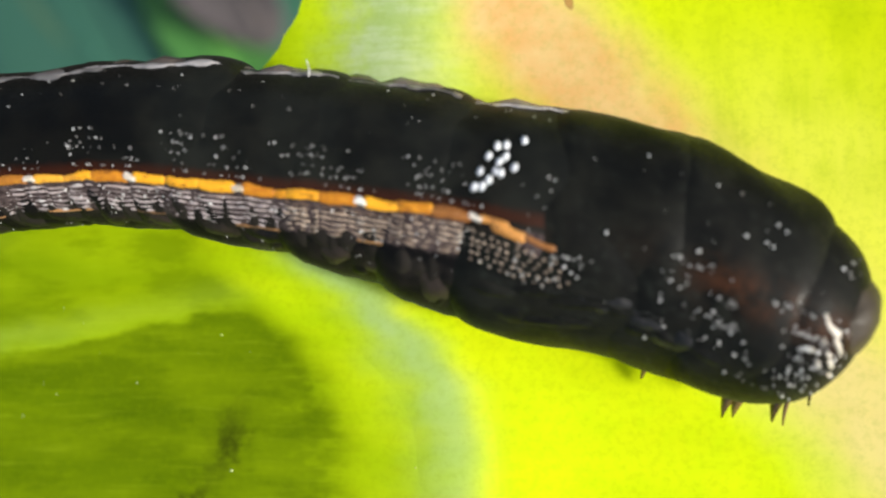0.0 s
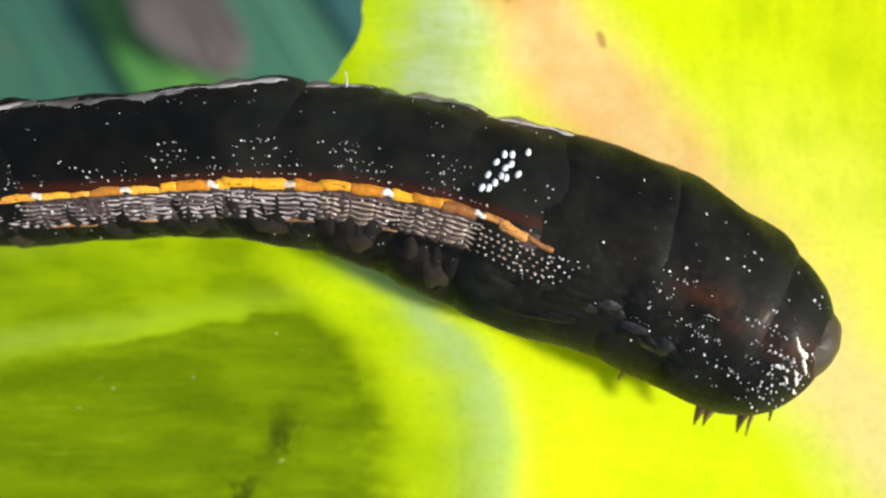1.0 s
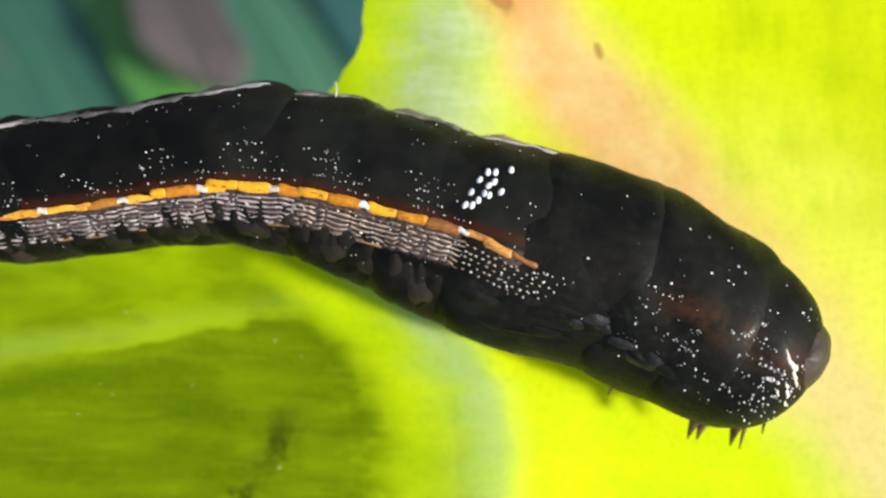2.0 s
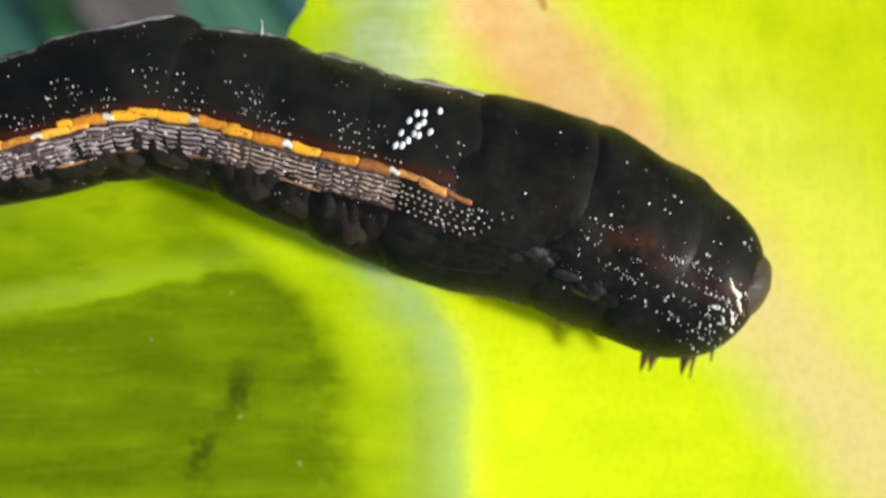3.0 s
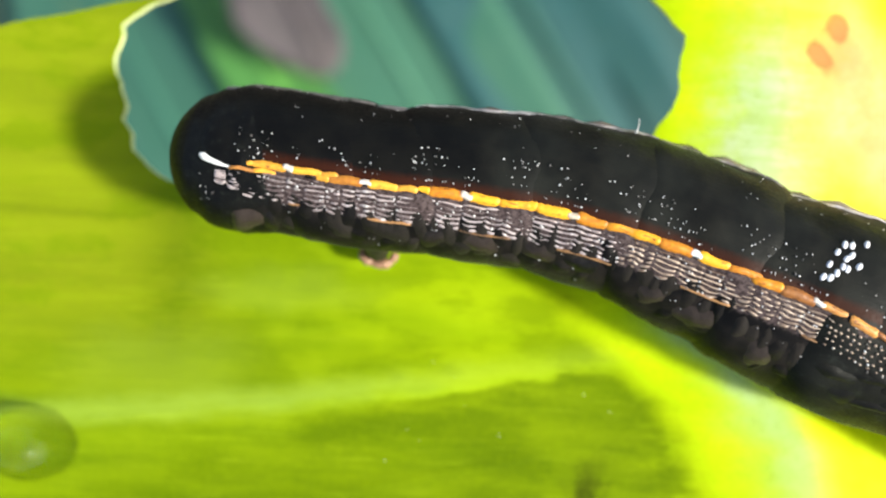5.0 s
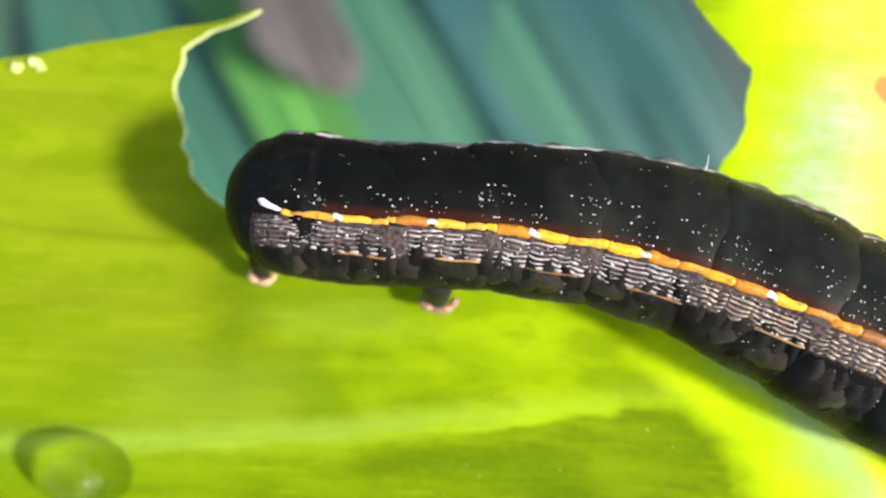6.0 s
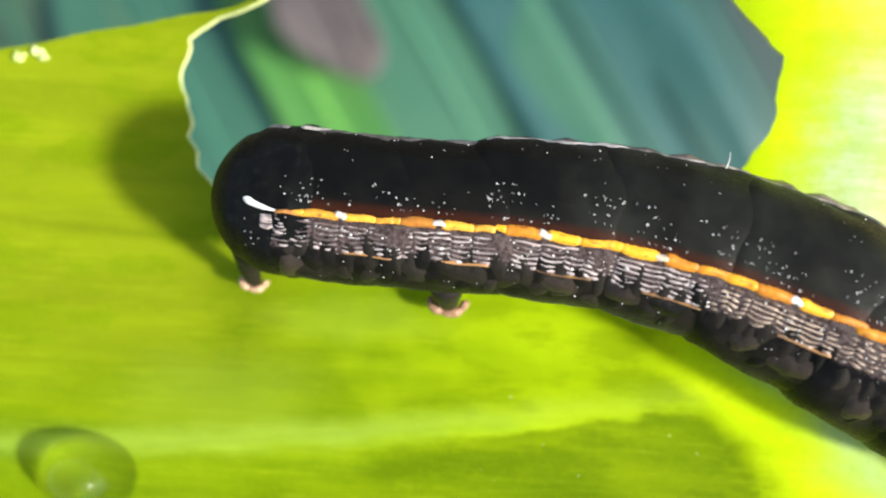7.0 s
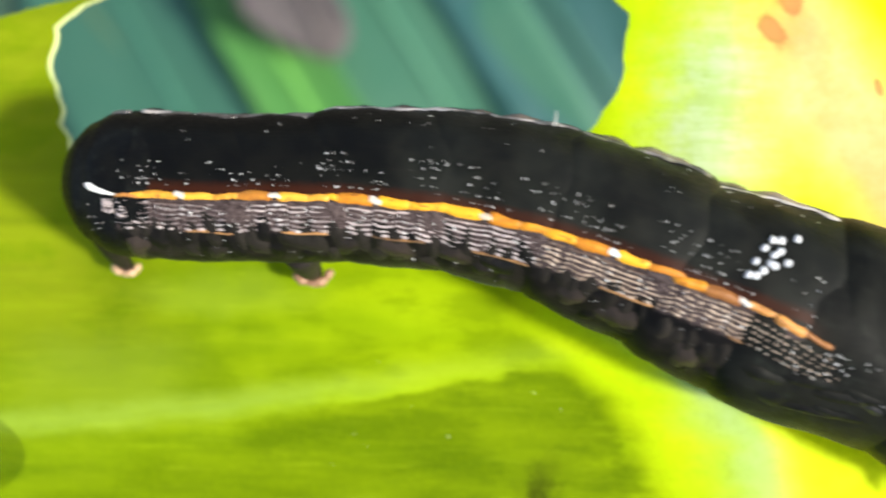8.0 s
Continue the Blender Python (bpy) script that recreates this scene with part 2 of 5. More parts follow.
def skin_material(name, belly=True, coat=0.05, brown=0.0, trail=0.0, sheen=0.05, deep=(0.0, 0.0), grey=(0.0, 0.0)):
    """Near-black velvety skin; rust along the stripe, grey-violet flank and brown belly under it; grey paints sky haze
    on it.
    """
    n = Nodes(name)
    p = n.mm(shuffle=True)
    own = n.mm()
    x, y, _ = n.xyz(own)
    coarse = n.noise(p, 0.8, 2.0)
    fine = n.noise(p, 7.0, 4.0, 0.65)
    lines = n.noise(n.mm((0.35, 7.0, 7.0), shuffle=True), 1.0, 3.0)
    col = n.mix(n.step(coarse, 0.35, 0.7), (0.0030, 0.0029, 0.0023), (0.0105, 0.0098, 0.0066))
    col = n.mix(n.step(lines, 0.55, 0.75, 0.0, 0.3), col, (0.016, 0.012, 0.008))
    col = n.mix(n.step(x, -1.8, 1.8, *deep), col, (0.0018, 0.0019, 0.0017))
    # grey haze of the sky painted on the skin, strongest where rings meet
    haze_bands = n.step(n.add(n.m("ABSOLUTE", x), n.mul(n.sub(coarse, 0.5), 0.8)), 0.4, 1.2, 0.7, 1.4)
    col = n.mix(n.mul(n.mul(n.step(coarse, 0.3, 0.7, 0.6, 1.0), haze_bands), n.step(x, -1.8, 1.8, *grey)), col, (0.018, 0.020, 0.016))
    if belly:
        wob = n.mul(n.sub(fine, 0.5), 0.25)
        yy = n.add(y, wob)
        rust = n.mul(n.step(yy, 0.0, 0.15), n.step(yy, 0.25, 0.6, 1.0, 0.0))
        col = n.mix(n.mul(rust, 0.55), col, (0.05, 0.011, 0.003))
        flank = n.mix(n.step(fine, 0.35, 0.65), (0.024, 0.016, 0.015), (0.088, 0.064, 0.060))
        col = n.mix(n.mul(n.step(yy, -0.15, -0.05, 1.0, 0.0), n.step(yy, -1.3, -1.1)), col, flank)
        under = n.mix(n.step(coarse, 0.4, 0.65), (0.0035, 0.003, 0.0025), (0.014, 0.011, 0.009))
        col = n.mix(n.step(yy, -1.3, -1.1, 1.0, 0.0), col, under)
    else:
        rusty = n.mul(n.mul(n.bell(n.add(y, 0.25), 0.55), n.step(x, -1.3, 0.6)), n.step(n.add(coarse, n.mul(n.sub(fine, 0.5), 0.5)), 0.38, 0.62))
        col = n.mix(n.mul(rusty, brown), col, (0.070, 0.021, 0.006))
        rusty = n.mul(n.bell(n.add(n.add(y, n.mul(n.add(x, 2.0), 0.24)), n.add(-0.28, n.mul(n.sub(fine, 0.5), 0.3))), 0.28), n.step(x, -1.8, 0.3, trail, 0.0))
        col = n.mix(rusty, col, (0.05, 0.011, 0.003))
        mottle = n.step(n.noise(p, 3.2, 3.0, 0.7), 0.52, 0.72)
        col = n.mix(n.mul(mottle, n.step(y, -1.0, 0.6, 0.6, 0.3)), col, (0.019, 0.022, 0.017))
    grain = n.cells(p, 11.0)
    normal = n.bump(n.add(n.mul(fine, 0.4), n.add(n.mul(grain, -0.3), n.mul(lines, 0.9))), 0.018, 0.7, n.bump(coarse, 0.10, 0.35))
    return n.done(n.shade(col, n.step(fine, 0.3, 0.7, 0.42, 0.62), normal, Specular_IOR_Level=0.09, Coat_Weight=coat, Coat_Roughness=0.18, Sheen_Weight=sheen, Sheen_Roughness=0.3))


def plain_material(name, a, b, rough, scale=6.0, bump_mm=0.02, by_island=False, dash=None, **more):
    n = Nodes(name)
    p = n.mm(shuffle=True)
    f = n.noise(p, scale, 4.0, 0.6)
    own = n.t.nodes.new("ShaderNodeObjectInfo").outputs["Random"]
    mixed = n.add(n.mul(n.island() if by_island else own, 0.55), n.mul(f, 0.6))
    col = n.mix(n.step(mixed, 0.25, 0.8), a, b)
    if dash:
        d = n.noise(n.mm((2.2, 7.0, 7.0), shuffle=True), 1.0, 2.0)
        col = n.mix(n.step(d, 0.60, 0.70, 0.0, 0.8), col, dash)
    return n.done(n.shade(col, rough, n.bump(f, bump_mm, 0.8), **more))


def far_leaf_material(name, a, b, rib):
    n = Nodes(name)
    p = n.mm(shuffle=True)
    x, y, _ = n.xyz(n.mm())
    f = n.noise(n.mm((0.16, 0.03, 0.1), shuffle=True), 1.0, 3.0)
    col = n.mix(n.step(f, 0.3, 0.7), a, b)
    col = n.mix(n.mul(n.bell(x, 2.2), 0.5), col, rib)
    s = n.shade(col, n.step(n.noise(p, 0.2), 0.3, 0.7, 0.4, 0.6), n.bump(f, 0.8, 0.6))
    return n.done(n.through_light(col, 0.2, s))


def water_material():
    n = Nodes("water")
    glass = n.shade((1.0, 1.0, 1.0), 0.05, Transmission_Weight=1.0, IOR=1.33)
    clear = n.t.nodes.new("ShaderNodeBsdfTransparent")
    x = n.t.nodes.new("ShaderNodeMixShader")
    x.inputs[0].default_value = 0.8
    n.t.links.new(clear.outputs[0], x.inputs[1])
    n.t.links.new(glass, x.inputs[2])
    return n.done(x.outputs[0])


M_LEAF = leaf_material()
M_SKIN = skin_material("caterpillar_skin", coat=0.03, sheen=0.01, deep=(0.65, 0.65))
M_MIDDLE = skin_material("middle_skin", coat=0.04, sheen=0.015, deep=(0.65, 0.25), grey=(0.0, 0.32))
M_FORE = skin_material("fore_skin", coat=0.04, sheen=0.02, deep=(0.25, 0.3), grey=(0.32, 0.28))
M_THORAX = skin_material("thorax_skin", belly=False, coat=0.01, brown=0.05, sheen=0.01, deep=(0.35, 0.35), grey=(0.16, 0.16))
M_SHOULDER = skin_material("shoulder_skin", belly=False, coat=0.01, trail=0.55, sheen=0.01, deep=(0.35, 0.35), grey=(0.22, 0.14))
M_FACE = skin_material("face_skin", belly=False, coat=0.02, brown=0.55, sheen=0.01, deep=(0.3, 0.3), grey=(0.16, 0.16))
M_REAR = skin_material("rear_skin", belly=False, coat=0.08, sheen=0.0, deep=(0.8, 0.6))
M_ORANGE = plain_material("orange_stripe", (0.46, 0.15, 0.006), (0.86, 0.39, 0.012), 0.45, 5.0, 0.04, dash=(0.16, 0.045, 0.004))
M_AMBER = plain_material("amber_stripe", (0.36, 0.13, 0.012), (0.80, 0.38, 0.03), 0.45, 5.0, 0.04, dash=(0.16, 0.06, 0.02))
M_TAN = plain_material("tan_stripe", (0.24, 0.085, 0.014), (0.58, 0.25, 0.05), 0.5, 5.0, 0.04, dash=(0.10, 0.035, 0.008))
M_RUST = plain_material("rust_stripe", (0.12, 0.040, 0.008), (0.36, 0.14, 0.030), 0.5, 5.0, 0.04, dash=(0.06, 0.02, 0.006))
M_WHITE = plain_material("white_stripe", (0.56, 0.44, 0.30), (0.86, 0.82, 0.75), 0.45, 6.0, 0.03)
M_BEAD = plain_material("flank_lines", (0.09, 0.066, 0.062), (0.42, 0.352, 0.335), 0.32, 6.0, 0.03, dash=(0.70, 0.66, 0.64))
# second flank bead colour with the sun's golden tint painted in
M_SUNLIT = plain_material("sunlit_beads", (0.10, 0.062, 0.042), (0.47, 0.355, 0.26), 0.32, 6.0, 0.03, dash=(0.72, 0.64, 0.54))
M_DOT = plain_material("skin_dots", (0.09, 0.08, 0.07), (0.80, 0.78, 0.75), 0.35, 4.0, 0.005, by_island=True)
M_SPOT = plain_material("white_spots", (0.46, 0.47, 0.50), (0.80, 0.80, 0.80), 0.35, 7.0, 0.02)
M_FOLD = plain_material("brown_fold", (0.004, 0.0035, 0.003), (0.018, 0.015, 0.012), 0.5, 2.0, 0.08, Specular_IOR_Level=0.1)
M_RIDGE = plain_material("ridge", (0.04, 0.020, 0.010), (0.46, 0.23, 0.08), 0.45, 2.6, 0.03)
M_LOBE = plain_material("belly_lobe", (0.005, 0.0042, 0.0034), (0.029, 0.021, 0.016), 0.42, 2.4, 0.08, Specular_IOR_Level=0.2)
M_WAVE = plain_material("belly_wave", (0.005, 0.005, 0.005), (0.026, 0.024, 0.023), 0.42, 3.4, 0.08, Specular_IOR_Level=0.3)
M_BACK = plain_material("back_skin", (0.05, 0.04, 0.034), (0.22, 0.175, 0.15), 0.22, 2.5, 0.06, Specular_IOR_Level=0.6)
# opaque pale yellow in place of the sun's glint on small drops
M_DEW = plain_material("dew", (0.52, 0.62, 0.14), (0.80, 0.84, 0.45), 0.08, 3.0, 0.0, Specular_IOR_Level=0.6)
M_FOOT = plain_material("foot_pad", (0.22, 0.11, 0.055), (0.54, 0.33, 0.20), 0.45, 5.0, 0.03)
M_CLAW = plain_material("claw", (0.03, 0.018, 0.008), (0.17, 0.10, 0.035), 0.22, 5.0, 0.01)
M_HEAD = plain_material("head_shell", (0.008, 0.006, 0.004), (0.046, 0.034, 0.022), 0.5, 2.2, 0.05, Specular_IOR_Level=0.3)
# pale colour that stands in for the rim highlight on the back
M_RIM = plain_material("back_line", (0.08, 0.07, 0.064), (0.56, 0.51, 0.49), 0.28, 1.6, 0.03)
M_WATER = water_material()
M_EDGE = plain_material("gnawed_rim", (0.36, 0.50, 0.05), (0.68, 0.74, 0.32), 0.5, 3.0, 0.03)


# ---- mesh helpers ----
def mesh_of(name, bm, material, smooth=True):
    """A mesh from a bmesh in millimetres."""
    bmesh.ops.scale(bm, vec=(MM, MM, MM), verts=bm.verts)
    data = bpy.data.meshes.new(name)
    bm.to_mesh(data)
    bm.free()
    data.materials.append(material)
    if smooth:
        data.polygons.foreach_set("use_smooth", [True] * len(data.polygons))
    return data


def part(name, bm, material, parent, label=""):
    ob = new(name, mesh_of(name, bm, material))
    ob.parent = parent
    return tagged(ob, label)


def lump(bm, c, r, turn=0.0, u=10, v=7):
    """An ellipsoid at c with half axes r, turned about z; all in millimetres."""
    m = Matrix.Translation(c) @ Matrix.Rotation(turn, 4, "Z") @ Matrix.Diagonal((*r, 1))
    bmesh.ops.create_uvsphere(bm, u_segments=u, v_segments=v, radius=1.0, matrix=m)


def spike(bm, a, b, r0, r1, sides=8, bend=(0, 0, 0)):
    """A tapered, bent horn from a to b."""
    a, b, bend = Vector(a), Vector(b), Vector(bend)
    way = (b - a).normalized()
    s = way.orthogonal().normalized()
    w = way.cross(s)
    rings = []
    for k in range(7):
        f = k / 6
        c = a.lerp(b, f) + bend * (4 * f * (1 - f))
        r = r0 + (r1 - r0) * f
        rings.append([bm.verts.new(c + (s * math.cos(q) + w * math.sin(q)) * r) for q in (2 * math.pi * j / sides for j in range(sides))])
    for p, q in zip(rings, rings[1:]):
        for j in range(sides):
            bm.faces.new((p[j], p[(j + 1) % sides], q[(j + 1) % sides], q[j]))
    bm.faces.new(rings[0][::-1])
    bm.faces.new(rings[-1])


# ---- the big leaf ----
MID_Y, MID_X = (-7.0, -5.0, -3.5, -2.0, 0.0, 2.0, 5.0, 12.0), (0.0, -0.4, -1.5, -3.0, -5.2, -5.2, -2.6, -1.6)


def leaf_height(x, y):
    """Relief of the blade in millimetres."""
    mid = np.interp(y, MID_Y, MID_X)
    h = 0.25 * np.sin(0.11 * x + 0.6) * np.cos(0.13 * y + 0.3) + 0.7 * np.exp(-(((x - mid) / 3.5) ** 2))
    h -= 1.3 / (1 + np.exp((x + 25.5) / 0.9)) / (1 + np.exp((-1.0 - y) / 1.5))
    h += 0.30 * np.exp(-(((y + 1.0 - 0.22 * (x + 6) - 0.0032 * (x + 6) ** 2) / 1.5) ** 2)) / (1 + np.exp((x + 6) / 1.5)) / (1 + np.exp((-34 - x) / 2))
    h += 0.02 * np.sin(2.3 * y + 0.5 * np.sin(0.3 * x))
    far = np.hypot((x + 8) / 30, y / 18)
    return h - 1.6 * np.clip(far - 1, 0, 5) ** 2


BAY_Y = (3.0, 5.0, 6.5, 7.2, 8.0, 8.6, 9.2, 10.3, 11.0, 11.6, 12.2, 12.7, 13.0, 13.5, 16.0)
BAY_WEST = (-23.0, -26.0, -27.6, -28.0, -28.15, -28.3, -28.55, -28.65, -28.5, -28.35, -28.0, -27.3, -26.2, -25.1, -23.8)
BAY_EAST = (-11.0, -8.6, -7.0, -6.4, -5.85, -5.45, -5.25, -5.15, -5.05, -5.0, -5.5, -6.0, -6.3, -6.8, -8.4)


def leaf_inside(x, y):
    """Above zero on the blade: an oval less the bay that was eaten out of its edge."""
    rag = 0.018 * np.sin(2.1 * x + 1.7 * np.sin(1.3 * y)) + 0.016 * np.sin(3.7 * y + 0.9 * x) + 0.010 * np.sin(7.3 * (x + y))
    rag = rag * np.where(x > -16, 0.45, 1.0)
    oval = 1 - ((x - 10) / np.where(x > 10, 25, 85)) ** 2 - ((y + 15) / 31.25) ** 2 + 0.1 * rag
    # the gnawed bay, open towards the edge of the leaf
    bites = 0.10 * np.sin(2.9 * y + 1.1 * np.sin(1.7 * y)) + 0.06 * np.sin(6.1 * y + 0.8)
    west = np.interp(y, BAY_Y, BAY_WEST) + np.where(y < 12.2, 1.2, 0.4) * bites
    east = np.interp(y, BAY_Y, BAY_EAST) + 0.5 * bites
    bay = np.minimum(np.minimum(east - x, x - west), y - 3.6 - 0.02 * (x + 17) ** 2 - 2 * rag)
    return np.minimum(oval * 6, -bay / 8 + 0.3 * rag)


def big_leaf():
    step = 0.4
    xs, ys = np.arange(-76, 36, step), np.arange(-46.5, 17, step)
    gx, gy = np.meshgrid(xs, ys, indexing="ij")
    # draw the vertices next to the outline onto it
    for _ in range(3):
        e = 0.02
        v = leaf_inside(gx, gy)
        dx, dy = (leaf_inside(gx + e, gy) - v) / e, (leaf_inside(gx, gy + e) - v) / e
        g = dx * dx + dy * dy + 1e-9
        mx, my = -v * dx / g, -v * dy / g
        near = (np.abs(mx) < 0.75 * step) & (np.abs(my) < 0.75 * step) & (np.hypot(mx, my) < 0.72 * step)
        gx, gy = np.where(near, gx + mx, gx), np.where(near, gy + my, gy)
    keep = leaf_inside(gx, gy) > -0.004
    gz = leaf_height(gx, gy)
    num = -np.ones(gx.shape, int)
    num[keep] = np.arange(keep.sum())
    verts = np.stack([gx[keep], gy[keep], gz[keep]], 1) * MM
    a, b, c, d = num[:-1, :-1], num[1:, :-1], num[1:, 1:], num[:-1, 1:]
    ok = (a >= 0) & (b >= 0) & (c >= 0) & (d >= 0)
    quads = np.stack([a[ok], b[ok], c[ok], d[ok]], 1)
    faces = [tuple(int(k) for k in q) for q in quads]
    for p, q, r in ((a, b, c), (a, c, d), (a, b, d), (b, c, d)):
        three = ~ok & (p >= 0) & (q >= 0) & (r >= 0)
        faces += [tuple(int(k) for k in t) for t in np.stack([p[three], q[three], r[three]], 1)]
    data = bpy.data.meshes.new("leaf")
    data.from_pydata(verts.tolist(), [], faces)
    bm = bmesh.new()
    bm.from_mesh(data)
    bmesh.ops.delete(bm, geom=[v for v in bm.verts if not v.link_faces], context="VERTS")
    bmesh.ops.remove_doubles(bm, verts=bm.verts, dist=0.06 * MM)
    thin = [f for f in bm.faces if f.calc_area() < 0.004 * MM * MM]
    bmesh.ops.delete(bm, geom=thin, context="FACES")
    bmesh.ops.delete(bm, geom=[v for v in bm.verts if len(v.link_faces) < 2 and v.is_boundary and leaf_inside(np.array(v.co.x / MM), np.array(v.co.y / MM)) < -0.02], context="VERTS")
    bm.to_mesh(data)
    bm.free()
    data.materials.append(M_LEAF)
    data.materials.append(M_EDGE)
    data.polygons.foreach_set("use_smooth", [True] * len(data.polygons))
    ob = new("leaf", data)
    thick = ob.modifiers.new("thickness", "SOLIDIFY")
    thick.thickness = 0.28 * MM
    thick.offset = -1
    thick.material_offset_rim = 1
    edge = ob.modifiers.new("crisp_rim", "EDGE_SPLIT")
    edge.split_angle = radians(50)
    return tagged(ob, "broad yellow-green leaf with a bay gnawed out of its edge", "leaf")


leaf = big_leaf()


def vein(name, path, a, b, wide, proud, label=""):
    """A low ridge on the blade; path gives x, y in millimetres for a run from a to b."""
    bm = bmesh.new()
    rows, n = [], 120
    for k in range(n + 1):
        f = a + (b - a) * k / n
        (x0, y0), (x1, y1) = path(f - 0.05), path(f + 0.05)
        way = Vector((x1 - x0, y1 - y0, 0)).normalized()
        x, y = path(f)
        thin = min(1.0, 8 * k / n, 8 * (n - k) / n)
        row = []
        for g in (-1, -0.7, -0.35, 0, 0.35, 0.7, 1):
            px, py = x - way.y * g * wide / 2, y + way.x * g * wide / 2
            h = float(leaf_height(np.array(px), np.array(py)))
            row.append(bm.verts.new((px, py, h + proud * thin * (1 - g * g) ** 1.5 - 0.03)))
        rows.append(row)
    for p, q in zip(rows, rows[1:]):
        for i in range(6):
            bm.faces.new((p[i], q[i], q[i + 1], p[i + 1]))
    bmesh.ops.recalc_face_normals(bm, faces=bm.faces)
    part(name, bm, M_LEAF, leaf, label)


vein("midrib", lambda y: (sum(float(np.interp(y + q, MID_Y, MID_X)) for q in (-0.8, -0.4, 0, 0.4, 0.8)) / 5, y), -38, 4.2, 3.6, 0.12, "midrib of the leaf with painted sky glare")
for shift, end in ((0.0, -6.0), (3.3, -13.5), (-3.4, -5.2), (-6.6, -4.2), (-10.5, -3.0), (5.9, -29.0)):
    vein("side_vein", lambda x: (x, -1.35 + 0.22 * (x + 6) + 0.0032 * max(x + 6, -34) ** 2 + shift + 0.25 * math.sin(0.21 * x + shift)), -52, end, 0.8, 0.05)


# ---- leaves far below ----
def far_leaf(u, wide, z, a, b, rib, label, bend=0.0, lift=1.6):
    """A long trough-shaped blade, tapered at both ends, hanging far under the big leaf."""
    bm = bmesh.new()
    long, nu, nv = 150.0, 16, 40
    grid = []
    for j in range(nv + 1):
        f = j / nv * 2 - 1
        half = wide / 2 * (1 - abs(f) ** 3) ** 0.6 + 0.02
        row = []
        for i in range(nu + 1):
            g = i / nu * 2 - 1
            zz = lift * g * g - 14 * f * f + 0.5 * math.sin(9 * f + 3 * g)
            row.append(bm.verts.new((g * half + bend * f * f, f * long / 2, zz)))
        grid.append(row)
    for p, q in zip(grid, grid[1:]):
        for i in range(nu):
            bm.faces.new((p[i], p[i + 1], q[i + 1], q[i]))
    ob = new("background_leaf", mesh_of("background_leaf", bm, far_leaf_material("far_leaf", a, b, rib)))
    thick = ob.modifiers.new("thickness", "SOLIDIFY")
    thick.thickness = 0.5 * MM
    ob.matrix_basis = pose((u * 0.848 - 18) * MM, (u * 0.53 + 29) * MM, z * MM, 0, 0, 32)
    bm = bmesh.new()
    rows = []
    for j in range(nv + 1):
        f = j / nv * 2 - 1
        z0 = -14 * f * f + 0.5 * math.sin(9 * f)
        w = 0.8 * (1 - abs(f) ** 3) + 0.1
        rows.append([bm.verts.new((g * w + bend * f * f, f * long / 2, z0 + 0.9 * (1 - g * g) - 0.15)) for g in (-1, -0.5, 0, 0.5, 1)])
    for p, q in zip(rows, rows[1:]):
        for i in range(4):
            bm.faces.new((p[i], p[i + 1], q[i + 1], q[i]))
    part("midrib", bm, plain_material("far_rib", rib, tuple(1.1 * c for c in rib), 0.5, 0.3, 0.1), ob)
    return tagged(ob, label, "leaf", "leaves far below")


TEAL, PALE, DEEP = (0.046, 0.151, 0.097), (0.062, 0.175, 0.103), (0.031, 0.101, 0.075)
far_leaf(-62, 40, -112, (0.074, 0.139, 0.075), (0.093, 0.163, 0.087), PALE, "grey-green leaf blade hanging far below")
far_leaf(-40, 36, -110, (0.043, 0.136, 0.087), (0.051, 0.151, 0.100), TEAL, "blue-green leaf blade hanging far below")
far_leaf(-22, 14, -107.5, (0.065, 0.215, 0.047), (0.095, 0.258, 0.055), (0.112, 0.310, 0.055), "bright green narrow leaf blade far below")
far_leaf(-4, 38, -110, PALE, TEAL, PALE, "pale teal leaf blade hanging far below")
far_leaf(18, 30, -109.5, (0.022, 0.087, 0.078), (0.031, 0.108, 0.103), (0.023, 0.085, 0.059), "blue leaf blade hanging far below")
far_leaf(41, 34, -111, (0.022, 0.076, 0.056), (0.025, 0.089, 0.081), (0.051, 0.066, 0.066), "blue leaf blade with a purplish rib far below")
far_leaf(63, 36, -112, (0.027, 0.093, 0.069), (0.031, 0.108, 0.094), DEEP, "teal leaf blade at the far side below")


def dry_scrap():
    bm = bmesh.new()
    lump(bm, (0, 0, 0), (7.0, 17, 1.6), 0.0, 24, 12)
    for v in bm.verts:
        v.co.x += 1.2 * math.sin(v.co.y * 0.3)
        v.co.z += 0.05 * v.co.x * v.co.x
    m = plain_material("dry_leaf", (0.055, 0.045, 0.045), (0.105, 0.085, 0.08), 0.6, 0.25, 0.3)
    ob = new("dry_leaf_scrap", mesh_of("dry_leaf_scrap", bm, m))
    ob.matrix_basis = pose(-44.5 * MM, 45 * MM, -101 * MM, 0, 0, 30)
    bm = bmesh.new()
    spike(bm, (0.8, -14, 1.5), (-0.6, 14, 1.5), 0.7, 0.25, 8, (0.6, 0, 0.3))
    part("rib", bm, m, ob)
    return tagged(ob, "curled grey-brown dry scrap lying on the leaves below", "dry leaf")


dry_scrap()


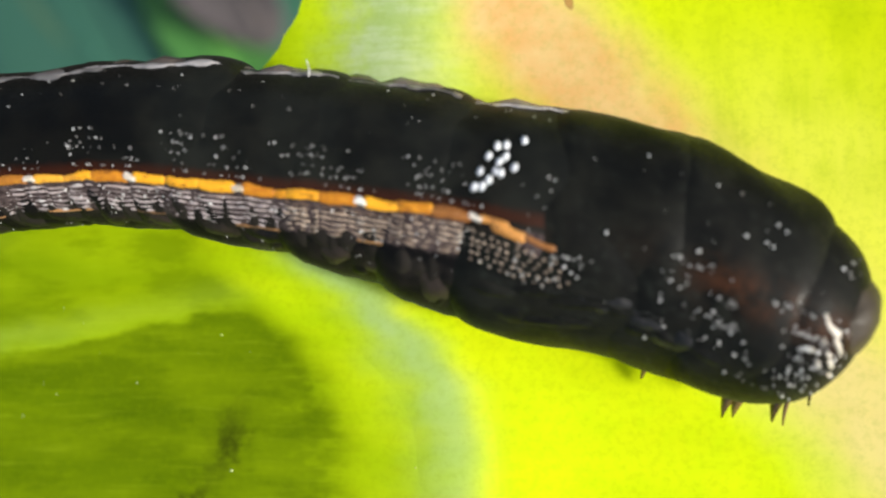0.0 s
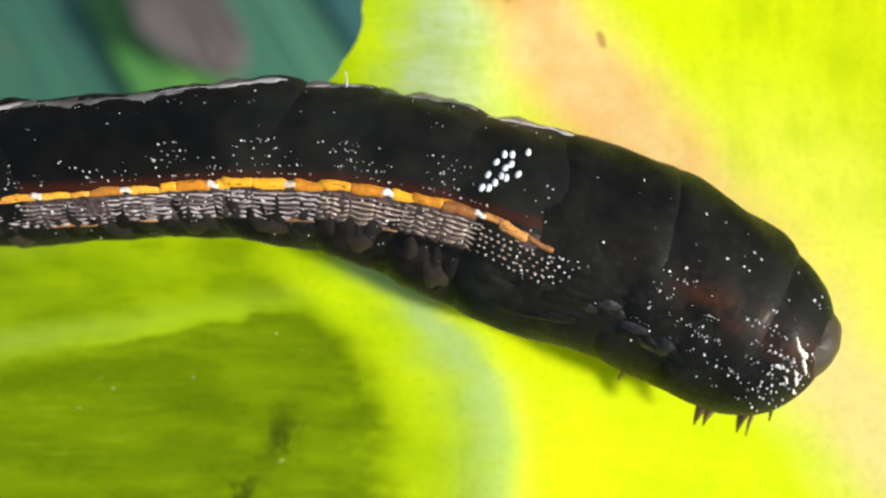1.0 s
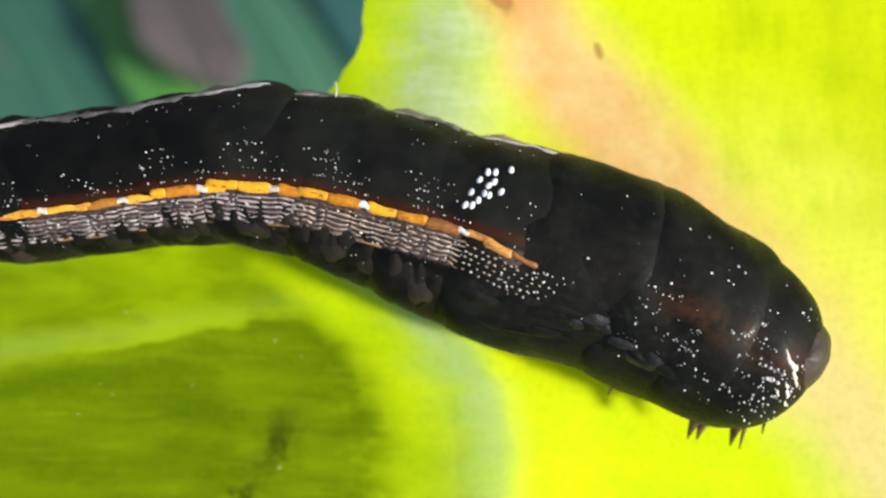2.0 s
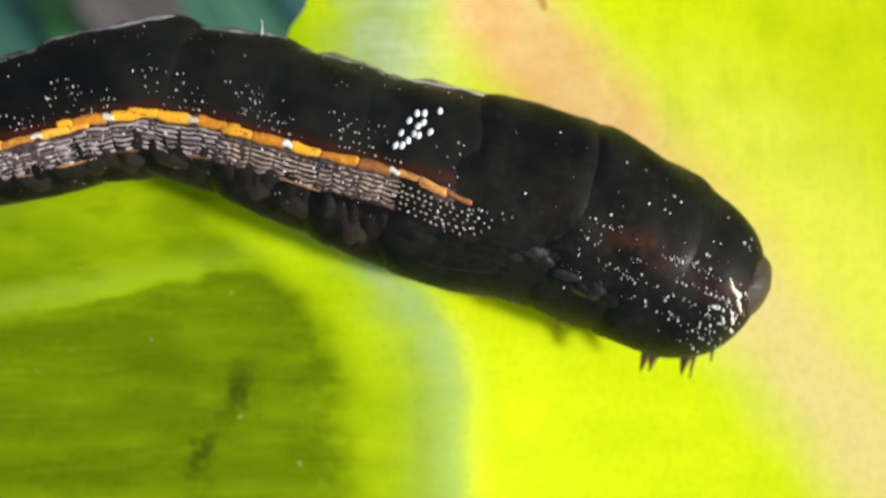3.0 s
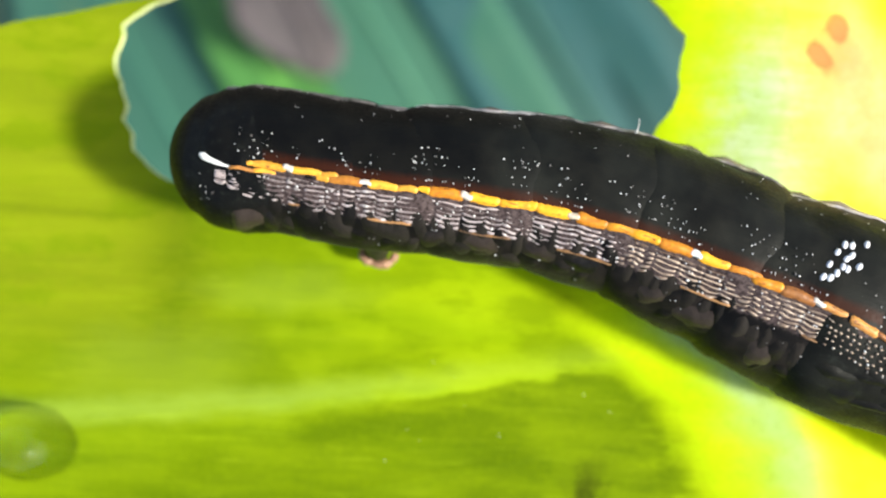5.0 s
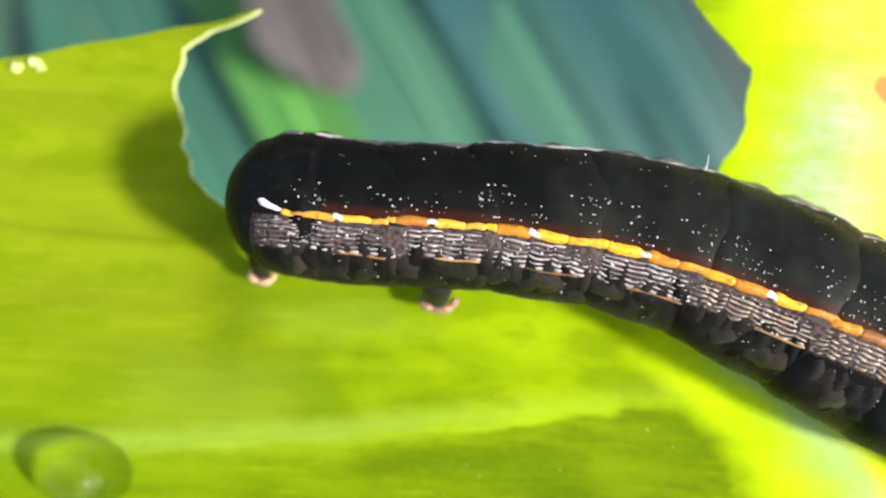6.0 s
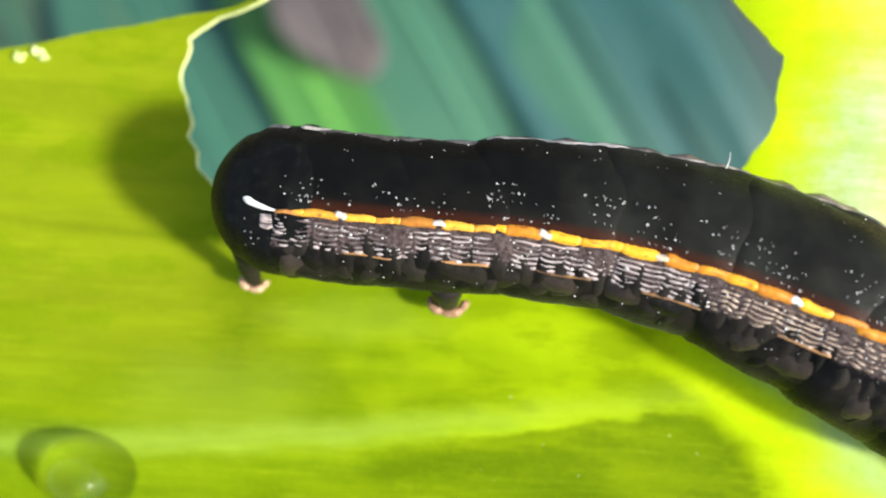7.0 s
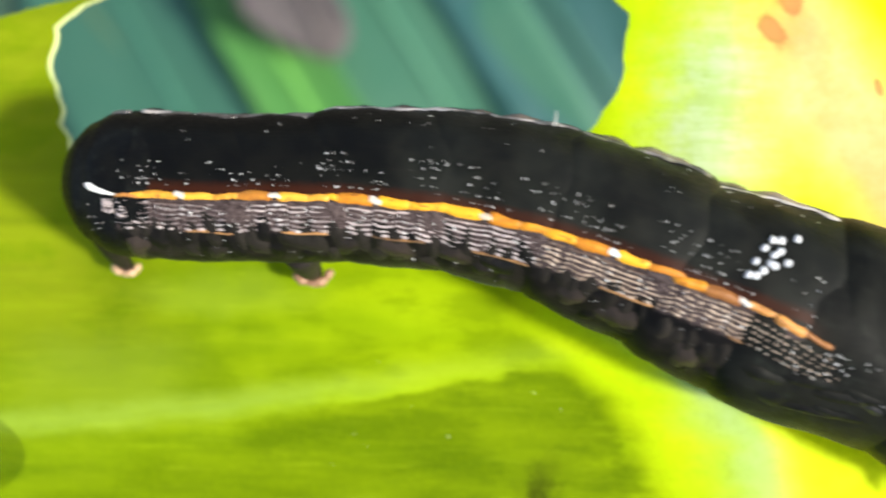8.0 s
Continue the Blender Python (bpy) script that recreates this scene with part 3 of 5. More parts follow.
def ground():
    """Bare soil under the plants, out to the horizon."""
    n = Nodes("soil")
    p = n.mm()
    f, c = n.noise(p, 0.02, 6.0, 0.65), n.noise(p, 0.002, 3.0)
    col = n.mix(n.step(n.add(n.mul(f, 0.6), n.mul(c, 0.4)), 0.35, 0.65), (0.05, 0.038, 0.026), (0.14, 0.11, 0.078))
    m = n.done(n.shade(col, 0.9, n.bump(f, 12.0, 0.8)))
    bm = bmesh.new()
    bmesh.ops.create_grid(bm, x_segments=60, y_segments=60, size=1.0)
    for v in bm.verts:
        r = max(abs(v.co.x), abs(v.co.y))
        v.co *= 600 * r ** 3 * 1000 + 500
        v.co.z = 12 * noise.noise(v.co * 0.004)
    ob = new("ground", mesh_of("ground", bm, m))
    ob.matrix_basis = pose(0, 0, -0.32)
    return tagged(ob, "bare brown soil under the leaves", "soil", kind="structure")


ground()


# ---- the caterpillar ----
caterpillar = tagged(new("caterpillar"), "black caterpillar with an orange side stripe, crawling on the leaf", "caterpillar")
caterpillar.empty_display_size = 0.002
ZC = 3.45


class Barrel:
    """One ring of the body, in millimetres: x to the head, y to the back, z out of its visible flank."""

    def __init__(self, ry, y0, rz, dry=0.0, dy0=0.0, drz=0.0, x0=-3.9, x1=3.9, round0=2.3, round1=2.3, power0=2.4, rings=0.004, power1=2.4):
        self.ry, self.y0, self.rz, self.dry, self.dy0, self.drz = ry, y0, rz, dry, dy0, drz
        self.x0, self.x1, self.round0, self.round1, self.power0, self.power1, self.rings = x0, x1, round0, round1, power0, power1, rings

    def size(self, x):
        s, k, j = 1.0, self.power0, self.power1
        if x < self.x0 + self.round0:
            s *= max(1 - ((self.x0 + self.round0 - x) / self.round0) ** k, 0) ** (1 / k)
        if x > self.x1 - self.round1:
            s *= max(1 - ((x - self.x1 + self.round1) / self.round1) ** j, 0) ** (1 / j)
        s *= 1 + self.rings * (math.sin(x * 5.3) + 0.7 * math.sin(x * 9.1 + 1))
        return s * (self.ry + self.dry * x), self.y0 + self.dy0 * x, s * (self.rz + self.drz * x)

    def at(self, x, y, up=0.0):
        """The point of the flank at x, y, raised by up."""
        ry, y0, rz = self.size(x)
        q = max(min((y - y0) / max(ry, 1e-6), 1), -1)
        a = math.asin(q)
        return Vector((x, y0 + (ry + up) * math.sin(a), ZC + (rz + up) * math.cos(a)))

    def skin(self):
        bm = bmesh.new()
        rings, sides, nx = [], 56, 34
        for k in range(nx + 1):
            f = k / nx
            f = 0.5 - 0.5 * math.cos(math.pi * f)
            x = self.x0 + (self.x1 - self.x0) * f
            ry, y0, rz = self.size(x)
            ring = []
            for j in range(sides):
                a = 2 * math.pi * j / sides
                w = 1 + 0.012 * math.sin(3 * a + x) + 0.010 * math.sin(7 * a + 2.1 * x)
                ring.append(bm.verts.new((x, y0 + ry * w * math.sin(a), ZC + rz * w * math.cos(a))))
            rings.append(ring)
        for p, q in zip(rings, rings[1:]):
            for j in range(sides):
                bm.faces.new((p[j], p[(j + 1) % sides], q[(j + 1) % sides], q[j]))
        bm.faces.new(rings[0][::-1])
        bm.faces.new(rings[-1])
        bmesh.ops.recalc_face_normals(bm, faces=bm.faces)
        return bm

    def patch(self, bm, x0, x1, y0, y1, wide, proud, rnd, n=10):
        """A raised strip of skin from (x0, y0) to (x1, y1)."""
        rows, ph = [], rnd.uniform(0, 6)
        for k in range(n + 1):
            f = k / n
            x, y = x0 + (x1 - x0) * f, y0 + (y1 - y0) * f
            end = (1 - abs(2 * f - 1) ** 9) ** 0.5
            w = wide / 2 * (0.72 + 0.28 * end) * (1 + 0.05 * math.sin(7 * f + ph) + rnd.uniform(-0.07, 0.07))
            y += 0.02 * math.sin(6 * f + 2 * ph)
            rows.append([bm.verts.new(self.at(x, y + g * w, proud * ((0.55 + 0.45 * end) * (1 - g ** 4) - 0.3 * abs(g) ** 3))) for g in (-1, -0.55, 0, 0.55, 1)])
        for p, q in zip(rows, rows[1:]):
            for i in range(4):
                bm.faces.new((p[i], q[i], q[i + 1], p[i + 1]))

    def dome(self, bm, x, y, rx, ry, proud, rnd, lean=0.0):
        """A soft swelling of the skin that runs out into it."""
        rings, sides, ph = [[bm.verts.new(self.at(x, y, proud))]], 18, rnd.uniform(0, 6)
        for k in range(1, 7):
            f = k / 6
            rings.append([])
            for j in range(sides):
                a = 2 * math.pi * j / sides
                w = f * (1 + 0.20 * math.sin(2 * a + ph) + 0.10 * math.sin(3 * a + 2.7 * ph) + 0.06 * math.sin(5 * a + 2 * ph))
                rings[-1].append(bm.verts.new(self.at(x + rx * w * math.cos(a) + lean * ry * w * math.sin(a), y + ry * w * math.sin(a), proud * (1 - f * f) ** 1.6 - 0.012 * f ** 4)))
        for j in range(sides):
            bm.faces.new((rings[0][0], rings[1][j], rings[1][(j + 1) % sides]))
        for p, q in zip(rings[1:], rings[2:]):
            for j in range(sides):
                bm.faces.new((p[j], q[j], q[(j + 1) % sides], p[(j + 1) % sides]))

    def ribbon(self, bm, x0, x1, y_of, wide, proud, rnd, beat, before=None):
        """One thin raised line, joined under the skin to the one before; a quick beat breaks it into beads."""
        n, rows, ph = max(int((x1 - x0) / 0.04), 4), [], [rnd.uniform(0, 6) for _ in range(2)]
        for k in range(n + 1):
            f = k / n
            x = x0 + (x1 - x0) * f
            y = y_of(x)
            end = (1 - abs(2 * f - 1) ** 8) ** 0.5
            q = 0.5 + 0.5 * math.sin(beat * x + ph[0] + 0.9 * math.sin(3.7 * x + ph[1]))
            w = wide / 2 * (0.5 + 0.5 * q) * (0.6 + 0.4 * end) * (1 + rnd.uniform(-0.12, 0.12))
            h = proud * ((q ** 0.6 - 0.42 if beat > 8 else 0.28 + 0.4 * q) * end - 0.3 * (1 - end) + rnd.uniform(-0.06, 0.06))
            rows.append([bm.verts.new(self.at(x, y + g * w, h * (1 - g * g) - 0.012 * abs(g))) for g in (-1, -0.5, 0, 0.5, 1)])
        whole = [before] + rows if before else rows
        for p, q in zip(whole, whole[1:]):
            for i in range(4):
                bm.faces.new((p[i], q[i], q[i + 1], p[i + 1]))
        return rows[-1]

    def bead(self, bm, x, y, long, thick, proud=0.0, turn=0.0):
        lump(bm, self.at(x, y, proud), (long / 2, thick / 2, thick * 0.45), turn, 6, 4)


def stripe_of(seg, b, rnd, spans, white=None, name="stripe_patch"):
    """Orange patches of the side stripe, each a part, and the white patch between them."""
    for x0, x1, y0, y1, wide, m, label in spans:
        bm = bmesh.new()
        b.patch(bm, x0, x1, y0, y1, wide, 0.095, rnd, 14)
        part(name, bm, m, seg, label)
    if white:
        bm = bmesh.new()
        b.patch(bm, *white, 0.11, rnd)
        part("white_patch", bm, M_WHITE, seg, "white patch in the stripe")


def flank_lines(seg, b, rnd, x0=-2.45, x1=2.45, top=-0.31, rows=6, gap=0.15, slope=0.0, taper=0.0, beads=False):
    """Rows of thin pale lines in groups between upright seams, ending in a scalloped row of beads."""
    groups, x = [], x0
    while x < x1 - 0.2:
        end = min(x + rnd.uniform(0.45, 0.95), x1)
        groups.append((x, end - 0.05, rnd.uniform(-0.03, 0.03), rnd.uniform(-0.05, 0.03), rnd.choice((7.0, 13.0, 15.0) if beads else (5.0, 7.0, 11.0, 15.0))))
        x = end
    for r in range(rows):
        bm = bmesh.new()
        last, tip = r == rows - 1, None
        for xa, xb, lift, tilt, beat in groups:
            mid = (xa + xb) / 2
            sag = 0.06 if last else 0.015 * r
            squeeze = 1 - taper * max(0.0, (x1 - mid) / (x1 - x0)) ** 2
            tip = b.ribbon(bm, xa, xb, lambda q: top - gap * r * squeeze + slope * (q - x0) + lift + tilt * (q - mid) - sag * math.cos(math.pi * (q - mid) / (xb - xa)) + 0.012 * math.sin(7 * q + r),
                     rnd.uniform(0.10, 0.125) if last else rnd.uniform(0.065, 0.10), 0.09 if last else 0.075, rnd, 13.0 if last else beat, tip)
        part("flank_line", bm, M_SUNLIT if beads else M_BEAD, seg, "broken pale grey line along the flank")


def dots(seg, b, rnd, count, xr, yr, size=(0.03, 0.07), lean=1.6):
    bm = bmesh.new()
    for _ in range(count):
        x = rnd.uniform(*xr)
        f = rnd.random() ** lean
        f = (round(f * 4.5) + rnd.gauss(0, 0.14)) / 4.5
        y = yr[0] + (yr[1] - yr[0]) * max(f, 0)
        s = size[0] + (size[1] - size[0]) * rnd.random() ** 1.5
        b.bead(bm, x, y, s * rnd.uniform(1, 1.4), s, 0.01, rnd.uniform(0, 3))
    tagged(part("skin_speckle", bm, M_DOT, seg, "tiny white dots on the black skin"), kind="stuff")


def belly_fold(seg, b, rnd, x, y, rx, ry, lean=0.0, lobe=False):
    bm = bmesh.new()
    b.dome(bm, x, y, rx, ry, (0.24 * min(rx, ry) if lobe else 0.13 * min(rx, ry) + 0.012) * rnd.uniform(0.7, 1.3), rnd, lean)
    part("belly_lobe" if lobe else "belly_fold", bm, M_LOBE if lobe else M_FOLD, seg, "grey-olive rounded lobe of the belly" if lobe else "grey-brown fold of the belly")


def pleat(seg, b, rnd, x0, x1, y, wide):
    """Low uneven folds along the underside."""
    for k in range(3):
        bm = bmesh.new()
        x = x0 + (x1 - x0) * (k + rnd.uniform(0.2, 0.8)) / 3
        b.dome(bm, x, y + rnd.uniform(-0.3, 0.3), rnd.uniform(0.5, 0.95), wide * rnd.uniform(0.35, 0.6), rnd.uniform(0.05, 0.09), rnd)
        part("belly_fold", bm, M_THORAX, seg, "grey-brown fold of the belly")


def wavy_folds(seg, b, rnd, places):
    """A row of small soft lumps over the legs."""
    for x, y, r in places:
        bm = bmesh.new()
        b.dome(bm, x, y, r * 1.35, r * rnd.uniform(0.5, 0.8), 0.18 * r, rnd, rnd.uniform(-0.6, 0.3))
        part("belly_fold", bm, M_WAVE, seg, "grey glossy lump of the belly")


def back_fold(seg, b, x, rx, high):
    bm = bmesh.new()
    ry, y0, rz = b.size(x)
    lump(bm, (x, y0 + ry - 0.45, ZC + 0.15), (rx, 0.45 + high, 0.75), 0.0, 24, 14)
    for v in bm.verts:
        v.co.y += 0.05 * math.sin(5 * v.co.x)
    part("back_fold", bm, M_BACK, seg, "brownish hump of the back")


def proleg(seg, b, x, y, tip, wide, pad):
    """A soft leg that reaches down to the leaf, with a tan gripping pad."""
    bm = bmesh.new()
    a = Vector((x, y, ZC - 0.2))
    spike(bm, a, tip, wide * 1.15, wide * 0.6, 14, (0, -0.1, 0.1))
    leg = part("proleg", bm, M_FOLD, seg, "dark soft proleg")
    if pad:
        bm = bmesh.new()
        t = Vector(tip)
        rings = []
        for k in range(25):
            q = math.pi * (0.95 + k / 24 * 1.1)
            c = t + Vector((wide * 1.05 * math.cos(q), 0.06 + wide * 0.75 * math.sin(q), 0.14))
            r = wide * (0.30 + 0.03 * math.sin(11 * q) + 0.06 * math.sin(5 * q + 1)) * min(1, 0.45 + 0.3 * min(k, 24 - k))
            out = Vector((math.cos(q), math.sin(q), 0))
            rings.append([bm.verts.new(c + out * r * math.cos(e) + Vector((0, 0, 1.2 * r * math.sin(e)))) for e in (2 * math.pi * j / 10 for j in range(10))])
        for p, q in zip(rings, rings[1:]):
            for j in range(10):
                bm.faces.new((p[j], p[(j + 1) % 10], q[(j + 1) % 10], q[j]))
        bm.faces.new(rings[0][::-1])
        bm.faces.new(rings[-1])
        bmesh.ops.recalc_face_normals(bm, faces=bm.faces)
        part("foot_pad", bm, M_FOOT, leg, "tan gripping pad")
    return leg


def ring(name, b, material, label=""):
    return part(name, b.skin(), material, caterpillar, label)


SEG = {}


def tail():
    rnd = random.Random(11)
    b = Barrel(2.75, 0.45, 2.5, dry=-0.03, x0=-1.75, x1=3.9, round0=3.2, power0=2.0, rings=0.011)
    s = SEG["tail"] = ring("tail_segment", b, M_REAR, "rounded black rear end with a white streak")
    bm = bmesh.new()
    rows = []
    for k in range(17):
        f = k / 16
        x, y = -0.05 + 1.25 * f, 0.30 * (1 - f) ** 1.6 - 0.07
        w = 0.13 * (1 - 0.55 * f) * min(1, 6 * f + 0.35)
        rows.append([bm.verts.new(b.at(x + 0.25 * g * w, y + g * w, 0.06 * (1 - g * g) - 0.01)) for g in (-1, -0.5, 0, 0.5, 1)])
    for p, q in zip(rows, rows[1:]):
        for i in range(4):
            bm.faces.new((p[i], q[i], q[i + 1], p[i + 1]))
    part("white_streak", bm, M_WHITE, s, "white streak that runs up onto the rear end")
    stripe_of(s, b, rnd, [(1.1, 2.0, -0.09, -0.07, 0.17, M_TAN, "thin tan stripe"), (1.95, 2.9, -0.07, -0.04, 0.21, M_AMBER, "thin amber stripe")])
    # rim highlight of the rear end, laid on as two pale strips
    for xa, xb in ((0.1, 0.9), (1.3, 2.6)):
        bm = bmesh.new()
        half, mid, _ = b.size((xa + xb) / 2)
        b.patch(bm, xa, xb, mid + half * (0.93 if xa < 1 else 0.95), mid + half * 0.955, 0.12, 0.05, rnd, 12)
        part("back_line", bm, M_RIM, s, "painted rim highlight, a thin broken line along the back")
    flank_lines(s, b, rnd, 0.6, 2.75, -0.24, 6, 0.14, taper=0.62)
    for fx, fy, fr in ((1.7, -1.8, 0.55), (2.7, -1.7, 0.4)):
        belly_fold(s, b, rnd, fx, fy, fr, 0.42, 0.2, True)
    dots(s, b, rnd, 16, (0.9, 2.4), (0.35, 1.2))
    dots(s, b, rnd, 8, (0.0, 0.8), (-1.3, -0.3))
    SEG["rear_leg"] = proleg(s, b, -0.5, -1.2, (-0.75, -2.7, 0.0), 0.46, True)


def abdomen(key, seed, ry, y0, rz, dry, dy0, drz, leg=None, tan=False, hump=0.0, folds=2):
    rnd = random.Random(seed)
    b = Barrel(ry, y0, rz, dry, dy0, drz)
    if key == "r6":
        b.x1, b.round1, b.power1 = 4.2, 3.18, 3.0
    s = SEG[key] = ring("abdomen_segment", b, {"r1": M_SKIN, "r2": M_SKIN, "r3": M_MIDDLE}.get(key, M_FORE))
    w = 0.37
    spans = [(-2.4, -1.26, 0, 0, w * 0.9, M_ORANGE, "orange stripe patch"), (-1.32, -0.12, 0.0, 0.0, w, M_TAN if tan else M_ORANGE, ""),
             (0.08, 1.16, 0.0, 0, w * 1.02, M_ORANGE, ""), (1.1, 2.4, 0.0, 0, w * 0.92, M_ORANGE, "")]
    if key in ("r1", "r2"):
        spans[0], spans[3] = (-2.0 if key == "r1" else -1.72, *spans[0][1:]), (1.1, 1.72 if key == "r1" else 1.82, *spans[3][2:])
        spans = [(*q[:4], q[4] * (0.72 if key == "r1" else 0.85), M_AMBER, "amber stripe patch") for q in spans]
    if key == "r3":
        spans[0] = (-1.82, *spans[0][1:])
    if key == "r6":
        spans = spans[:2] + [(0.08, 1.0, 0.0, -0.02, w * 0.8, M_TAN, "tan stripe patch")]
    stripe_of(s, b, rnd, spans, (-0.24, 0.16 + 0.08 * rnd.random(), 0.04, 0.0, w * rnd.uniform(0.5, 0.68)))
    end = 2.1 if key in ("r1", "r2") else 2.5
    flank_lines(s, b, rnd, -3.05 if key == "r1" else -end, 1.55 if key == "r6" else end, beads=key in ("r5", "r6"))
    dots(s, b, rnd, 26, (-2.1, 2.1), (-1.1, -0.3), (0.05, 0.09), 1.0)
    bm = bmesh.new()
    b.patch(bm, -0.3 + 0.5 * rnd.random(), 1.7, -1.16, -1.2, 0.09, 0.05, rnd, 22)
    part("lower_ridge", bm, M_RIDGE, s, "thin tan ridge under the grey flank")
    dots(s, b, rnd, *((44, (-2.1, 2.1), (0.36, 1.2)) if key in ("r1", "r2") else (74, (-2.1, 2.1), (0.36, 1.6))))
    dots(s, b, rnd, 10, (-1.7, 1.7), (1.6, y0 + ry * 0.95), (0.03, 0.06), 0.7)
    dots(s, b, rnd, 8, (-1.5, 1.5), (-2.0, -1.2), (0.04, 0.07), 1.0)
    for k in range(folds):
        belly_fold(s, b, rnd, -1.0 + 1.9 * k + rnd.uniform(-0.2, 0.2), y0 - ry * rnd.uniform(0.72, 0.80), rnd.uniform(0.45, 0.65), rnd.uniform(0.34, 0.44), rnd.uniform(-0.2, 0.2), key not in ("r1", "r2"))
    for k in range(8):
        belly_fold(s, b, rnd, -2.0 + 0.56 * k + rnd.uniform(-0.2, 0.2), y0 - ry * rnd.uniform(0.58, 0.70), rnd.uniform(0.16, 0.34), rnd.uniform(0.34, 0.70), rnd.uniform(-0.4, 0.1))
    for k in range(5):
        belly_fold(s, b, rnd, -1.9 + 0.95 * k + rnd.uniform(-0.2, 0.2), y0 - ry * rnd.uniform(0.80, 0.9), rnd.uniform(0.2, 0.42), rnd.uniform(0.16, 0.26), rnd.uniform(-0.4, 0.4))
    # highlight on the upper rim, modelled as a broken pale strip
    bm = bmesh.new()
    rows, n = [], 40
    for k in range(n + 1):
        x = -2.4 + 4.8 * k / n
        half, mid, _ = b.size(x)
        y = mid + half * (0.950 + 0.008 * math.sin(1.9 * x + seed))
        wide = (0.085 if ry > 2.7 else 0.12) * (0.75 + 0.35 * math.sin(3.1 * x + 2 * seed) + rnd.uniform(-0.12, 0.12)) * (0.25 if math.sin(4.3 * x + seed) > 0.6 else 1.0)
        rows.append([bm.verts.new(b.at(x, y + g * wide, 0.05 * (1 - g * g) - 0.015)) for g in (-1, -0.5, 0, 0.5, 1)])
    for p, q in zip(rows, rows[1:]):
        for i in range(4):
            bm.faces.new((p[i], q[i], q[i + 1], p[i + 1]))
    part("back_line", bm, M_RIM, s, "painted rim highlight, a thin broken line along the back")
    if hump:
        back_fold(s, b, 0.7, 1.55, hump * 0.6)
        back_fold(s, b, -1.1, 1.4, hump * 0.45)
    if leg:
        SEG["leg"] = proleg(s, b, *leg)
    return s, b, rnd


tail()
abdomen("r1", 21, 2.65, 0.45, 2.5, 0.0, 0.0, 0.02, folds=1)
abdomen("r2", 22, 2.65, 0.45, 2.55, 0.02, 0.03, 0.03, leg=(0.25, -1.7, (0.25, -2.62, 0.7), 0.62, True))
abdomen("r3", 23, 2.8, 0.62, 2.65, 0.05, 0.03, 0.04, hump=0.05)
seg, brl, rnd4 = abdomen("r4", 24, 2.93, 0.77, 2.8, 0.065, 0.0, 0.05, hump=0.16)
bm = bmesh.new()
spike(bm, brl.at(1.5, 3.55), brl.at(1.5, 3.55) + Vector((-0.04, 0.5, 0.25)), 0.04, 0.012, 5, (0.04, 0, 0))
part("hair", bm, M_DOT, seg, "short pale hair")
abdomen("r5", 25, 3.20, 0.61, 3.0, 0.06, -0.05, 0.04, hump=0.27)
seg, brl, rnd6 = abdomen("r6", 26, 3.46, 0.34, 3.15, 0.08, 0.02, 0.03, tan=True, hump=0.23)
for sx, sy in ((0.95, 2.47), (0.21, 2.17), (0.46, 2.24), (0.02, 1.83), (0.51, 1.90), (0.36, 1.72), (0.82, 1.63), (-0.13, 1.34),
               (0.30, 1.42), (0.17, 1.14), (0.47, 1.40), (-0.20, 0.88), (0.02, 0.93)):
    bm = bmesh.new()
    lump(bm, brl.at(sx, sy, 0.03), (0.10, 0.145, 0.08), rnd6.uniform(-0.4, 0.2), 12, 8)
    part("white_spot", bm, M_SPOT, seg, "oval white spot on the flank")


def thorax(seed, ry, y0, rz, dry, drz, x0, x1, round0, round1, power0, power1, skin=M_THORAX):
    rnd = random.Random(seed)
    b = Barrel(ry, y0, rz, dry, 0.0, drz, x0, x1, round0, round1, power0, 0.001, power1)
    return ring("thorax_segment", b, skin), b, rnd


